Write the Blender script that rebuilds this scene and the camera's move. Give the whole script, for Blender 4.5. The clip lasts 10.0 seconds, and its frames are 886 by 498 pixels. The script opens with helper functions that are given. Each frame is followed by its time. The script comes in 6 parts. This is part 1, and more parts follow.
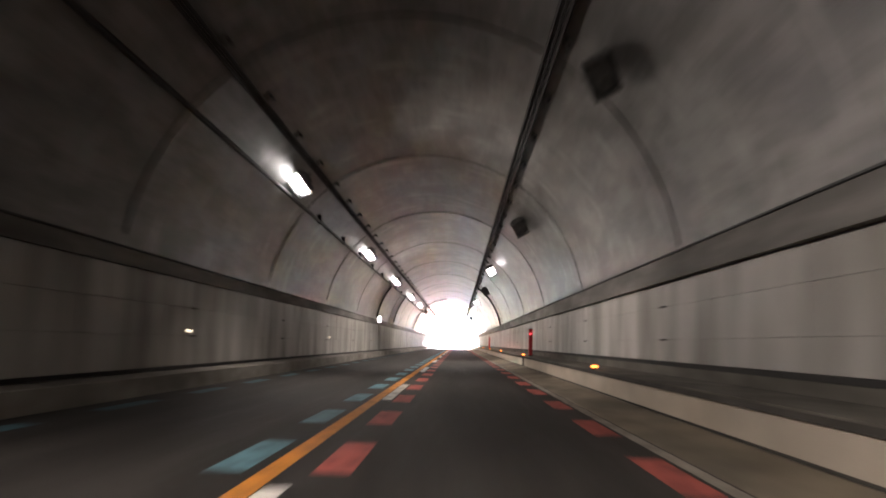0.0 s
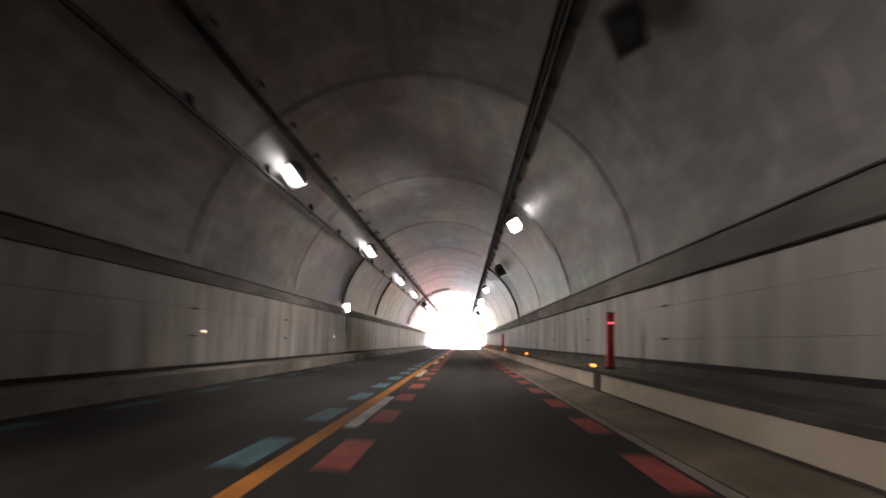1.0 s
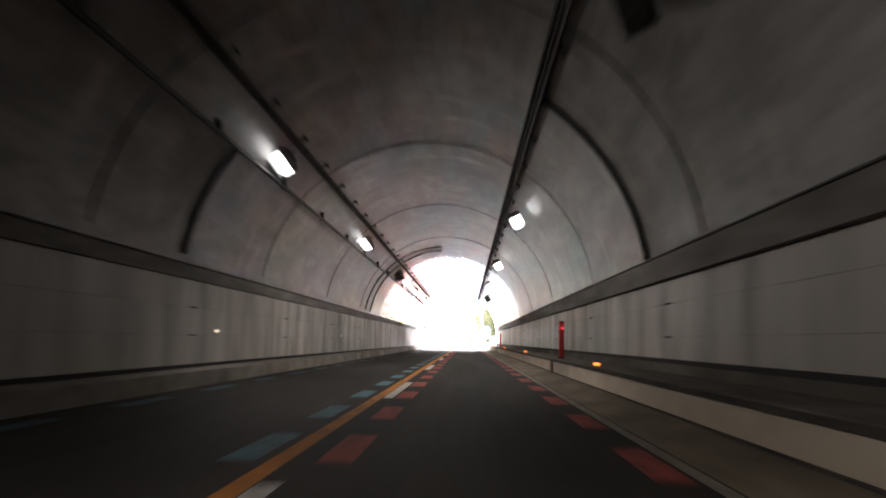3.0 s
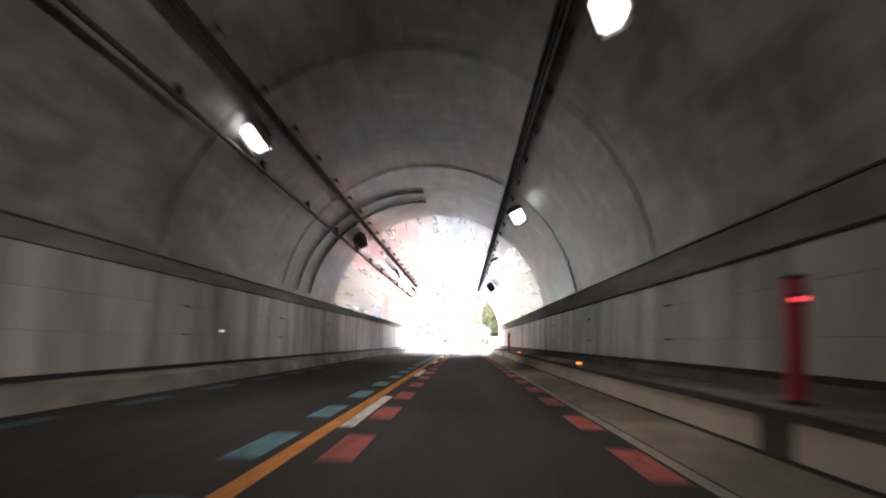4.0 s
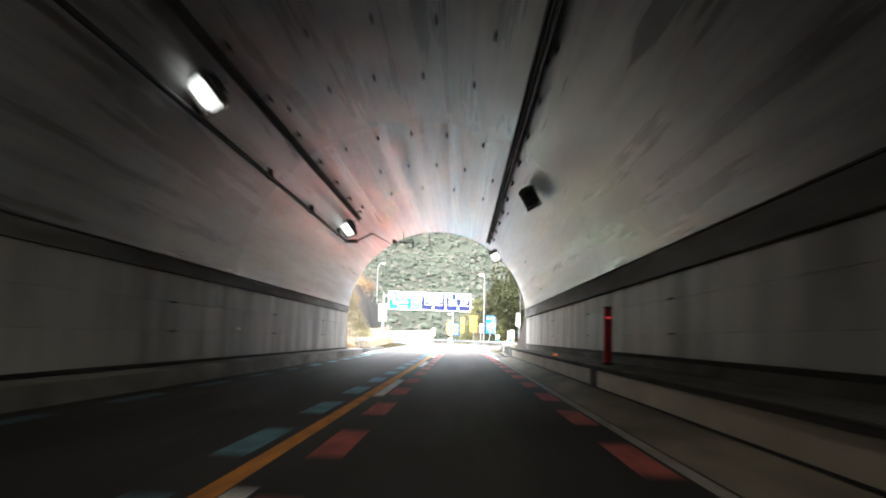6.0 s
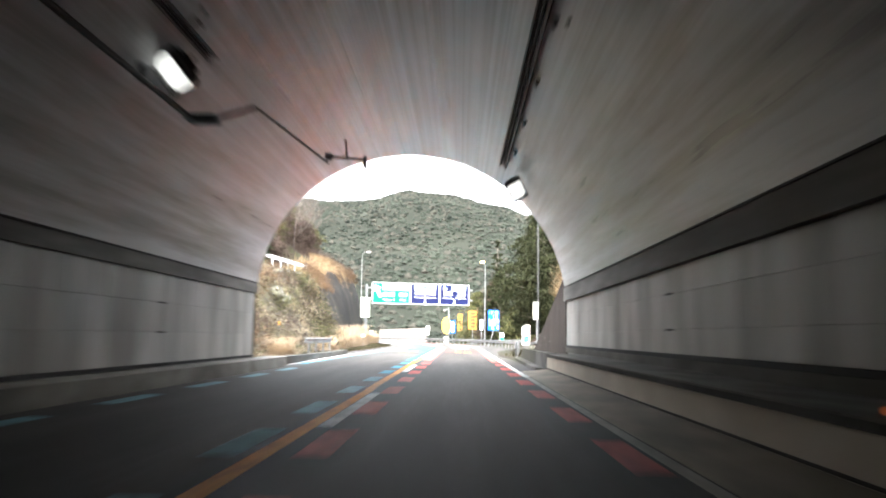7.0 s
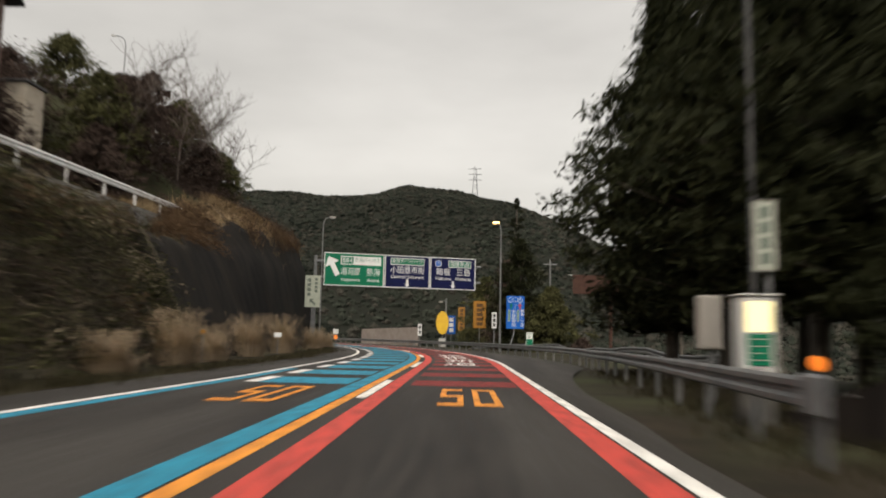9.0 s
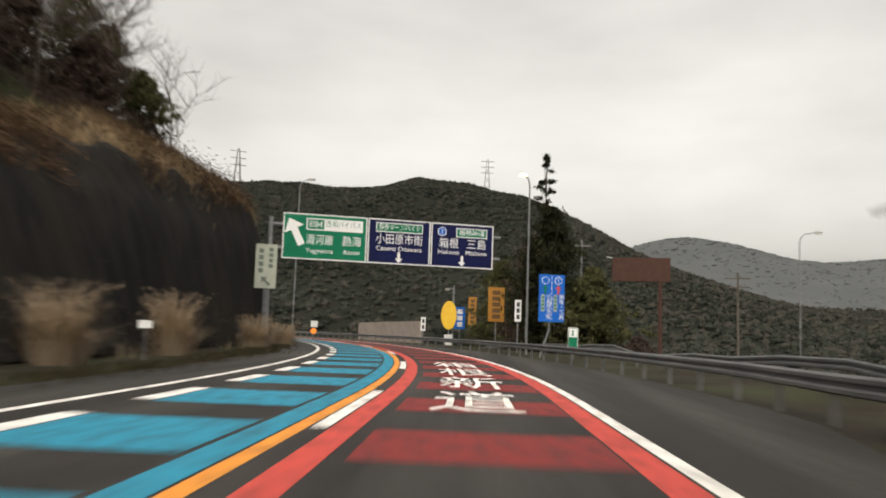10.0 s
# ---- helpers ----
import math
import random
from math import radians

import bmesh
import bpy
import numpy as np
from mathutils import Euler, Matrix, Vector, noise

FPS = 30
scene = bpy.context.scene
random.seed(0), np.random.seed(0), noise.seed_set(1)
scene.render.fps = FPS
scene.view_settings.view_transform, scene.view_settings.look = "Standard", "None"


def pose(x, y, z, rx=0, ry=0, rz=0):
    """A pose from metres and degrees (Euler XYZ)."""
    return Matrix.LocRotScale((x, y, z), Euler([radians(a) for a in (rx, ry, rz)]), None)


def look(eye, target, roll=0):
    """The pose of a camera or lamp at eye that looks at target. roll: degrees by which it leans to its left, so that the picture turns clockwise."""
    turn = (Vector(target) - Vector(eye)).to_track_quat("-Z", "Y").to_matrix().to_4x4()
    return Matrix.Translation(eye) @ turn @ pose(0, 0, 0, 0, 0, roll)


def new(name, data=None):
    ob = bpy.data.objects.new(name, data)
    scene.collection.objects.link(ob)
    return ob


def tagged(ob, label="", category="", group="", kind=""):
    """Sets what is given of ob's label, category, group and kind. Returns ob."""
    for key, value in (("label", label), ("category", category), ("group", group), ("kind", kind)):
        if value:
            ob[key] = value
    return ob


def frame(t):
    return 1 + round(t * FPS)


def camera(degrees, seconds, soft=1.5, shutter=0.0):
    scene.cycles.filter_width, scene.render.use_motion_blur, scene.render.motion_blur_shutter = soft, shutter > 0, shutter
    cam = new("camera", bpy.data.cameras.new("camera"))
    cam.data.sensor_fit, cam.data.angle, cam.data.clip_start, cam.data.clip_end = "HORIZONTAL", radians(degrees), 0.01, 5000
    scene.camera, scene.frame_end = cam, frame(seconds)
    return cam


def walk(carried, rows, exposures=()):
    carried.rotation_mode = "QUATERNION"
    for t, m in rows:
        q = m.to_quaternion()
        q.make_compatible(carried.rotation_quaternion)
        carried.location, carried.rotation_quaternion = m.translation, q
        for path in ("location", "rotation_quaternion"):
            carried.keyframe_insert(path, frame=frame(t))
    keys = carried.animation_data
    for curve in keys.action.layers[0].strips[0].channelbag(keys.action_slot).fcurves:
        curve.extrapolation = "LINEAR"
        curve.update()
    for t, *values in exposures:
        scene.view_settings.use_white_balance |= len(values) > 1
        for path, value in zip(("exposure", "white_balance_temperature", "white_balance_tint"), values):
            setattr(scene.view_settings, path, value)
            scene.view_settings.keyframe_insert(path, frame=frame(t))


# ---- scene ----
cam = camera(58.5, 10.0, soft=1.9, shutter=0.7)
PATH = [
    (0, (-0.124, -8.269, 1.117), (-0.167, -6.283, 1.353), 1.5),
    (0.5, (-0.076, 1.753, 1.124), (-0.126, 3.739, 1.357), 1.5),
    (1, (-0.022, 11.779, 1.133), (-0.078, 13.765, 1.366), 1.4),
    (1.5, (0.021, 21.822, 1.138), (-0.047, 23.806, 1.377), 1.3),
    (2, (0.044, 31.881, 1.142), (-0.017, 33.867, 1.37), 0.9),
    (3.5, (0.02, 62.11, 1.134), (-0.041, 64.096, 1.365), 1.5),
    (4, (0.01, 72.217, 1.136), (-0.046, 74.203, 1.368), 1.6),
    (4.5, (0.023, 82.348, 1.137), (-0.028, 84.334, 1.369), 1.2),
    (5, (0.036, 92.497, 1.137), (-0.015, 94.483, 1.37), 1.3),
    (5.5, (0.056, 102.66, 1.136), (0.003, 104.647, 1.362), 1.5),
    (7, (0.159, 133.179, 1.126), (0.115, 135.166, 1.345), 0.8),
    (7.5, (0.197, 143.352, 1.125), (0.159, 145.34, 1.34), 0.7),
    (8, (0.236, 153.528, 1.118), (0.207, 155.516, 1.333), 0.6),
    (8.5, (0.261, 163.715, 1.106), (0.229, 165.702, 1.33), 0.7),
    (9, (0.25, 173.916, 1.104), (0.2, 175.903, 1.327), 1.2),
    (9.5, (0.206, 184.128, 1.109), (0.134, 186.116, 1.32), 1.8),
    (10, (0.149, 194.344, 1.113), (0.072, 196.331, 1.325), 2.0),
]
# seconds, stops, white balance (kelvin, tint)
EXPOSURES = [
    (0.0, 8.05, 6250, 19), (0.2, 7.75, 6200, 19), (0.5, 7.05, 6200, 19), (1.0, 7.35, 6200, 19), (1.5, 6.95, 6100, 19), (2.1, 6.9, 6100, 18),
    (3.5, 6.65, 6050, 17), (4.0, 6.4, 6000, 16), (4.5, 6.2, 6000, 13), (5.0, 5.5, 5950, 10), (5.5, 5.05, 5950, 8), (6.8, 4.15, 6000, 9), (7.0, 4.05, 6000, 9),
    (7.5, 3.45, 6150, 9), (8.0, 2.05, 6250, 10), (8.4, 1.0, 6550, 10), (8.8, 0.6, 6800, 10), (9.3, 0.72, 6800, 9), (10.0, 0.82, 6750, 9),
]
walk(cam, [(t, look(e, g, r)) for t, e, g, r in PATH], EXPOSURES)

# ---------------------------------------------------------------- light
SUN_EL, SUN_AZ = 50.0, 200.0
world = bpy.data.worlds.new("overcast_sky")
scene.world = world
world.use_nodes = True
wn, wl = world.node_tree.nodes, world.node_tree.links
sky = wn.new("ShaderNodeTexSky")
sky.sky_type = "NISHITA"
sky.sun_disc = False
sky.sun_elevation, sky.sun_rotation = radians(SUN_EL), radians(SUN_AZ)
sky.dust_density, sky.air_density, sky.ozone_density = 6.0, 1.0, 1.0
grey = wn.new("ShaderNodeHueSaturation")
grey.inputs["Saturation"].default_value = 0.12
wl.new(sky.outputs[0], grey.inputs["Color"])
warm = wn.new("ShaderNodeMix")
warm.data_type, warm.blend_type = "RGBA", "MULTIPLY"
warm.inputs["Factor"].default_value = 1.0
warm.inputs["B"].default_value = (1.0, 0.965, 0.91, 1)
wl.new(grey.outputs[0], warm.inputs["A"])
# low cloud: soft uneven brightness
cloud_tc = wn.new("ShaderNodeTexCoord")
cloud_map = wn.new("ShaderNodeMapping")
cloud_map.inputs["Scale"].default_value = (1.0, 1.0, 3.0)
wl.new(cloud_tc.outputs["Generated"], cloud_map.inputs["Vector"])
cloud = wn.new("ShaderNodeTexNoise")
cloud.inputs["Scale"].default_value, cloud.inputs["Detail"].default_value = 2.2, 5.0
wl.new(cloud_map.outputs[0], cloud.inputs["Vector"])
cloud_mr = wn.new("ShaderNodeMapRange")
cloud_mr.inputs["From Min"].default_value, cloud_mr.inputs["From Max"].default_value = 0.3, 0.7
cloud_mr.inputs["To Min"].default_value, cloud_mr.inputs["To Max"].default_value = 0.84, 1.16
wl.new(cloud.outputs["Fac"], cloud_mr.inputs["Value"])
shade = wn.new("ShaderNodeMix")
shade.data_type, shade.blend_type = "RGBA", "MULTIPLY"
shade.inputs["Factor"].default_value = 1.0
wl.new(warm.outputs["Result"], shade.inputs["A"])
wl.new(cloud_mr.outputs[0], shade.inputs["B"])
wl.new(shade.outputs["Result"], wn["Background"].inputs["Color"])
wn["Background"].inputs["Strength"].default_value = 0.15

sun_data = bpy.data.lights.new("sun", "SUN")
sun_data.energy, sun_data.angle, sun_data.color = 0.5, radians(60), (1.0, 0.97, 0.93)
sun = new("sun", sun_data)
sun.matrix_world = look((0, 0, 60), (-20.0, 50.0, 0))
LAMP_W = 1.7     # watts of each tunnel lamp


# ---------------------------------------------------------------- materials
def material(name, c1, c2, rough=0.8, scale=3.0, stretch=(1, 1, 1), stain=None, stain_scale=0.4, stain_amount=0.5,
             bump=0.2, bump_scale=25.0, metallic=0.0, vary=0.0, detail=6.0, coord="Object", rough2=None, spec=0.5, glare_scuff=None):
    m = bpy.data.materials.new(name)
    m.use_nodes = True
    nt = m.node_tree
    n, l = nt.nodes, nt.links
    b = n["Principled BSDF"]
    tc = n.new("ShaderNodeTexCoord")
    geo = n.new("ShaderNodeNewGeometry")
    mp = n.new("ShaderNodeMapping")
    mp.inputs["Scale"].default_value = stretch
    l.new(geo.outputs["Position"] if coord == "World" else tc.outputs["Object"], mp.inputs["Vector"])
    nz = n.new("ShaderNodeTexNoise")
    nz.inputs["Scale"].default_value, nz.inputs["Detail"].default_value = scale, detail
    l.new(mp.outputs[0], nz.inputs["Vector"])
    ramp = n.new("ShaderNodeValToRGB")
    ramp.color_ramp.elements[0].position, ramp.color_ramp.elements[1].position = 0.3, 0.7
    ramp.color_ramp.elements[0].color, ramp.color_ramp.elements[1].color = (*c1, 1), (*c2, 1)
    l.new(nz.outputs["Fac"], ramp.inputs["Fac"])
    col = ramp.outputs["Color"]
    if stain:
        nz2 = n.new("ShaderNodeTexNoise")
        nz2.inputs["Scale"].default_value, nz2.inputs["Detail"].default_value = stain_scale, 5.0
        l.new(mp.outputs[0], nz2.inputs["Vector"])
        r2 = n.new("ShaderNodeValToRGB")
        r2.color_ramp.elements[0].position, r2.color_ramp.elements[1].position = 0.42, 0.68
        r2.color_ramp.elements[0].color, r2.color_ramp.elements[1].color = (0, 0, 0, 1), (stain_amount,) * 3 + (1,)
        l.new(nz2.outputs["Fac"], r2.inputs["Fac"])
        mx = n.new("ShaderNodeMix")
        mx.data_type = "RGBA"
        l.new(r2.outputs["Color"], mx.inputs["Factor"])
        l.new(col, mx.inputs["A"])
        mx.inputs["B"].default_value = (*stain, 1)
        col = mx.outputs["Result"]
    if glare_scuff:
        mp3 = n.new("ShaderNodeMapping")
        mp3.inputs["Scale"].default_value = (1.6, 0.11, 3.2)
        l.new(geo.outputs["Position"], mp3.inputs["Vector"])
        nz3 = n.new("ShaderNodeTexNoise")
        nz3.inputs["Scale"].default_value, nz3.inputs["Detail"].default_value = 1.0, 9.0
        nz3.inputs["Roughness"].default_value = 0.65
        l.new(mp3.outputs[0], nz3.inputs["Vector"])
        r3 = n.new("ShaderNodeValToRGB")
        r3.color_ramp.elements[0].position, r3.color_ramp.elements[1].position = 0.60, 0.74
        r3.color_ramp.elements[0].color, r3.color_ramp.elements[1].color = (0, 0, 0, 1), (0.8, 0.8, 0.8, 1)
        l.new(nz3.outputs["Fac"], r3.inputs["Fac"])
        mx3 = n.new("ShaderNodeMix")
        mx3.data_type = "RGBA"
        l.new(r3.outputs["Color"], mx3.inputs["Factor"])
        l.new(col, mx3.inputs["A"])
        mx3.inputs["B"].default_value = (*glare_scuff, 1)
        col = mx3.outputs["Result"]
    if vary:
        oi = n.new("ShaderNodeObjectInfo")
        hs = n.new("ShaderNodeHueSaturation")
        mr = n.new("ShaderNodeMapRange")
        mr.inputs["To Min"].default_value, mr.inputs["To Max"].default_value = 1 - vary, 1 + vary
        l.new(oi.outputs["Random"], mr.inputs["Value"])
        l.new(mr.outputs[0], hs.inputs["Value"])
        l.new(col, hs.inputs["Color"])
        col = hs.outputs["Color"]
    l.new(col, b.inputs["Base Color"])
    b.inputs["Roughness"].default_value, b.inputs["Metallic"].default_value = rough, metallic
    b.inputs["Specular IOR Level"].default_value = spec
    if rough2 is not None:
        mr2 = n.new("ShaderNodeMapRange")
        mr2.inputs["To Min"].default_value, mr2.inputs["To Max"].default_value = rough, rough2
        l.new(nz.outputs["Fac"], mr2.inputs["Value"])
        l.new(mr2.outputs[0], b.inputs["Roughness"])
    if bump:
        nb = n.new("ShaderNodeTexNoise")
        nb.inputs["Scale"].default_value, nb.inputs["Detail"].default_value = bump_scale, 4.0
        l.new(mp.outputs[0], nb.inputs["Vector"])
        bp = n.new("ShaderNodeBump")
        bp.inputs["Strength"].default_value, bp.inputs["Distance"].default_value = bump, 0.02
        l.new(nb.outputs["Fac"], bp.inputs["Height"])
        l.new(bp.outputs[0], b.inputs["Normal"])
    return m


def lining(name, c1, c2, stain, glare_scuff, rough, rough2, boards, stained=0.75):
    """Tunnel concrete: long board marks along the tube, damp stains round the arch, pale rubbed streaks with lamp glare
    painted in.
    """
    m = bpy.data.materials.new(name)
    m.use_nodes = True
    n, l = m.node_tree.nodes, m.node_tree.links
    b = n["Principled BSDF"]

    def math_node(op, a, c):
        k = n.new("ShaderNodeMath")
        k.operation = op
        for i, v in enumerate((a, c)):
            if isinstance(v, float):
                k.inputs[i].default_value = v
            else:
                l.new(v, k.inputs[i])
        return k.outputs[0]

    def noise_at(vec, scale, detail, stretch):
        mp = n.new("ShaderNodeMapping")
        mp.inputs["Scale"].default_value = stretch
        l.new(vec, mp.inputs["Vector"])
        k = n.new("ShaderNodeTexNoise")
        k.inputs["Scale"].default_value, k.inputs["Detail"].default_value = scale, detail
        k.inputs["Roughness"].default_value = 0.6
        l.new(mp.outputs[0], k.inputs["Vector"])
        return k.outputs["Fac"]

    def ramp(fac, lo, hi, ca, cb):
        k = n.new("ShaderNodeValToRGB")
        k.color_ramp.elements[0].position, k.color_ramp.elements[1].position = lo, hi
        k.color_ramp.elements[0].color, k.color_ramp.elements[1].color = (*ca, 1), (*cb, 1)
        l.new(fac, k.inputs["Fac"])
        return k.outputs["Color"]

    def mix(fac, a, colour):
        k = n.new("ShaderNodeMix")
        k.data_type = "RGBA"
        l.new(fac, k.inputs["Factor"])
        l.new(a, k.inputs["A"])
        k.inputs["B"].default_value = (*colour, 1)
        return k.outputs["Result"]

    geo = n.new("ShaderNodeNewGeometry")
    sep = n.new("ShaderNodeSeparateXYZ")
    l.new(geo.outputs["Position"], sep.inputs[0])
    arc = math_node("MULTIPLY", math_node("ARCTAN2", math_node("SUBTRACT", sep.outputs[0], -1.27), math_node("SUBTRACT", sep.outputs[2], 2.17)), 5.37)
    com = n.new("ShaderNodeCombineXYZ")
    l.new(arc, com.inputs[0])
    l.new(sep.outputs[1], com.inputs[1])
    uv = com.outputs[0]
    board = noise_at(uv, 3.1, 3.0, (1.0, 0.004, 1))
    grain = noise_at(uv, 1.6, 8.0, (1.0, 0.25 if stained > 0.6 else 0.06, 1))
    # board marks show in the crown and fade towards the sides
    crown = n.new("ShaderNodeMapRange")
    for key, value in (("From Min", 5.3), ("From Max", 6.9), ("To Min", 0.08), ("To Max", 0.8 * boards)):
        crown.inputs[key].default_value = value
    l.new(sep.outputs[2], crown.inputs["Value"])
    tone = math_node("ADD", grain, math_node("MULTIPLY", math_node("SUBTRACT", board, grain), crown.outputs[0]))
    col = ramp(tone, 0.40, 0.60, c1, c2)
    col = mix(ramp(noise_at(uv, 0.55, 6.0, (0.5, 0.35, 1)), 0.48, 0.72, (0, 0, 0), (stained,) * 3), col, stain)
    # rubbed streaks, lightened in colour to carry the glare of the lamps
    col = mix(ramp(noise_at(uv, 1.1, 9.0, (0.45, 1.5, 1)), 0.57, 0.73, (0, 0, 0), (0.9 * stained,) * 3), col, glare_scuff)
    l.new(col, b.inputs["Base Color"])
    mr = n.new("ShaderNodeMapRange")
    mr.inputs["From Min"].default_value, mr.inputs["From Max"].default_value = 0.3, 0.7
    mr.inputs["To Min"].default_value, mr.inputs["To Max"].default_value = rough, rough2
    l.new(tone, mr.inputs["Value"])
    l.new(mr.outputs[0], b.inputs["Roughness"])
    bp = n.new("ShaderNodeBump")
    bp.inputs["Strength"].default_value, bp.inputs["Distance"].default_value = 0.35 * boards + 0.08, 0.02
    l.new(tone, bp.inputs["Height"])
    l.new(bp.outputs[0], b.inputs["Normal"])
    return m


def leafy(name, c1, c2, rough=0.7, island=0.55, patch=0.5, patch_scale=0.5):
    """Foliage: each leaf or clump has its own tone."""
    m = bpy.data.materials.new(name)
    m.use_nodes = True
    n, l = m.node_tree.nodes, m.node_tree.links
    b = n["Principled BSDF"]
    geo = n.new("ShaderNodeNewGeometry")
    ramp = n.new("ShaderNodeValToRGB")
    ramp.color_ramp.elements[0].color, ramp.color_ramp.elements[1].color = (*c1, 1), (*c2, 1)
    nz = n.new("ShaderNodeTexNoise")
    nz.inputs["Scale"].default_value = patch_scale
    l.new(geo.outputs["Position"], nz.inputs["Vector"])
    mx = n.new("ShaderNodeMath")
    mx.operation = "MULTIPLY_ADD"
    mx.inputs[1].default_value = island
    l.new(geo.outputs["Random Per Island"], mx.inputs[0])
    sub = n.new("ShaderNodeMath")
    sub.operation = "MULTIPLY"
    sub.inputs[1].default_value = patch
    l.new(nz.outputs["Fac"], sub.inputs[0])
    l.new(sub.outputs[0], mx.inputs[2])
    l.new(mx.outputs[0], ramp.inputs["Fac"])
    l.new(ramp.outputs["Color"], b.inputs["Base Color"])
    b.inputs["Roughness"].default_value = rough
    b.inputs["Specular IOR Level"].default_value = 0.06
    return m


def glow(name, colour, strength):
    m = bpy.data.materials.new(name)
    m.use_nodes = True
    b = m.node_tree.nodes["Principled BSDF"]
    b.inputs["Base Color"].default_value = (*colour, 1)
    b.inputs["Emission Color"].default_value = (*colour, 1)
    b.inputs["Emission Strength"].default_value = strength
    return m


M_ASPHALT = material("asphalt", (0.0135, 0.0125, 0.0118), (0.034, 0.0307, 0.0282), 0.58, 9.0, (1, 0.07, 1), (0.06, 0.056, 0.051), 0.9, 0.6, 0.45, 90.0, coord="World", rough2=0.9, spec=0.12)
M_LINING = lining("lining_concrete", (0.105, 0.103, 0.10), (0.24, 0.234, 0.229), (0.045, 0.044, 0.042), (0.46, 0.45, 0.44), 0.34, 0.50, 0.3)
# paler concrete past each joint, daylight near the mouth added to the tone
M_LINING_MID = lining("daylight_pale_lining", (0.165, 0.162, 0.16), (0.345, 0.345, 0.35), (0.105, 0.103, 0.102), (0.47, 0.47, 0.47), 0.22, 0.36, 0.35, 0.35)
# its bluish pale end also holds the sky sheen of the crown
M_LINING2 = lining("daylight_portal_lining", (0.335, 0.327, 0.325), (0.70, 0.71, 0.74), (0.26, 0.255, 0.255), (0.66, 0.66, 0.67), 0.24, 0.41, 1.0, 0.15)
M_FRIEZE = material("frieze_concrete", (0.15, 0.145, 0.135), (0.26, 0.25, 0.235), 0.85, 1.6, (1, 0.3, 2), (0.09, 0.085, 0.078), 0.6, 0.8, 0.3, 20.0, coord="World")
M_PANEL = material("wall_panel", (0.42, 0.408, 0.38), (0.56, 0.55, 0.525), 0.5, 1.3, (1, 1, 0.22), (0.18, 0.168, 0.145), 0.8, 0.8, 0.05, 8.0, coord="World", vary=0.06, rough2=0.65)
M_KERB = material("kerb_concrete", (0.22, 0.205, 0.18), (0.38, 0.36, 0.32), 0.85, 2.2, (1, 0.5, 1), (0.12, 0.108, 0.09), 0.8, 0.75, 0.35, 30.0, coord="World")
M_DARKCONC = material("dark_concrete", (0.035, 0.033, 0.03), (0.085, 0.08, 0.072), 0.9, 2.5, (1, 0.4, 1), bump=0.2, coord="World", spec=0.2)
M_GRIMEMID = material("dusty_walkway_concrete", (0.085, 0.08, 0.07), (0.17, 0.16, 0.14), 0.9, 2.0, (1, 0.4, 1), (0.05, 0.047, 0.04), 0.7, 0.7, 0.2, 20.0, coord="World", spec=0.2)
M_GUTTER = material("stained_gutter_concrete", (0.15, 0.125, 0.09), (0.27, 0.23, 0.17), 0.8, 1.8, (1, 0.35, 1), (0.085, 0.075, 0.06), 0.7, 0.75, 0.3, 25.0, coord="World", spec=0.25)
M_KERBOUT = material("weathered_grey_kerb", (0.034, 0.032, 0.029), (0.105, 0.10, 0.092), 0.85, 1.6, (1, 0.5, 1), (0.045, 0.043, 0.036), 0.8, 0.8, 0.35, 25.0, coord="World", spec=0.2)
# mossy kerb concrete again, darker: shade under the trees put into the colour
M_SHADEKERB = material("shaded_mossy_concrete", (0.011, 0.0105, 0.0085), (0.036, 0.032, 0.026), 0.9, 1.4, (1, 0.5, 1), (0.022, 0.024, 0.012), 0.8, 0.8, 0.4, 22.0, coord="World", spec=0.15)
M_WALK = material("walkway_face_concrete", (0.47, 0.405, 0.315), (0.60, 0.53, 0.43), 0.75, 1.6, (1, 0.5, 1), (0.28, 0.25, 0.21), 0.5, 0.6, 0.2, 25.0, coord="World")
M_DARK = material("dark_gap", (0.012, 0.012, 0.012), (0.03, 0.029, 0.028), 0.9, 4.0)
M_JOINT = material("dark_joint_strip", (0.018, 0.018, 0.019), (0.05, 0.05, 0.05), 0.8, 3.0, bump=0.1, coord="World")
M_RINGJOINT = material("damp_joint_mortar", (0.05, 0.048, 0.047), (0.12, 0.118, 0.115), 0.7, 3.0, bump=0.1, coord="World")
M_TRAY = material("weathered_cable_tray", (0.02, 0.02, 0.021), (0.055, 0.054, 0.052), 0.6, 6.0, metallic=0.4, coord="World")
M_GALV = material("galvanised_steel", (0.0975, 0.1008, 0.104), (0.1625, 0.1658, 0.169), 0.5, 5.0, (1, 1, 1), (0.22, 0.21, 0.20), 1.2, 0.6, 0.08, 30.0, 0.7, coord="World", rough2=0.6)
M_WHITERAIL = material("white_painted_rail", (0.68, 0.69, 0.69), (0.80, 0.80, 0.79), 0.5, 4.0, (1, 1, 1), (0.45, 0.42, 0.38), 1.5, 0.5, 0.05, coord="World")
M_POSTRED = material("red_enamel", (0.378, 0.02025, 0.0243), (0.486, 0.0324, 0.0324), 0.45, 4.0, (1, 1, 1), (0.28, 0.02, 0.02), 2.0, 0.5, 0.05)
M_HOUSING = material("lamp_housing", (0.06, 0.06, 0.06), (0.11, 0.11, 0.105), 0.6, 8.0, metallic=0.3)


def paint(name, c, worn=0.75):
    dark = tuple(v * worn for v in c)
    return material(name, dark, c, 0.55, 16.0, (1, 0.35, 1), tuple(v * 0.3 + 0.015 for v in c), 4.5, 0.7, 0.3, 70.0, coord="World", rough2=0.95, spec=0.15)


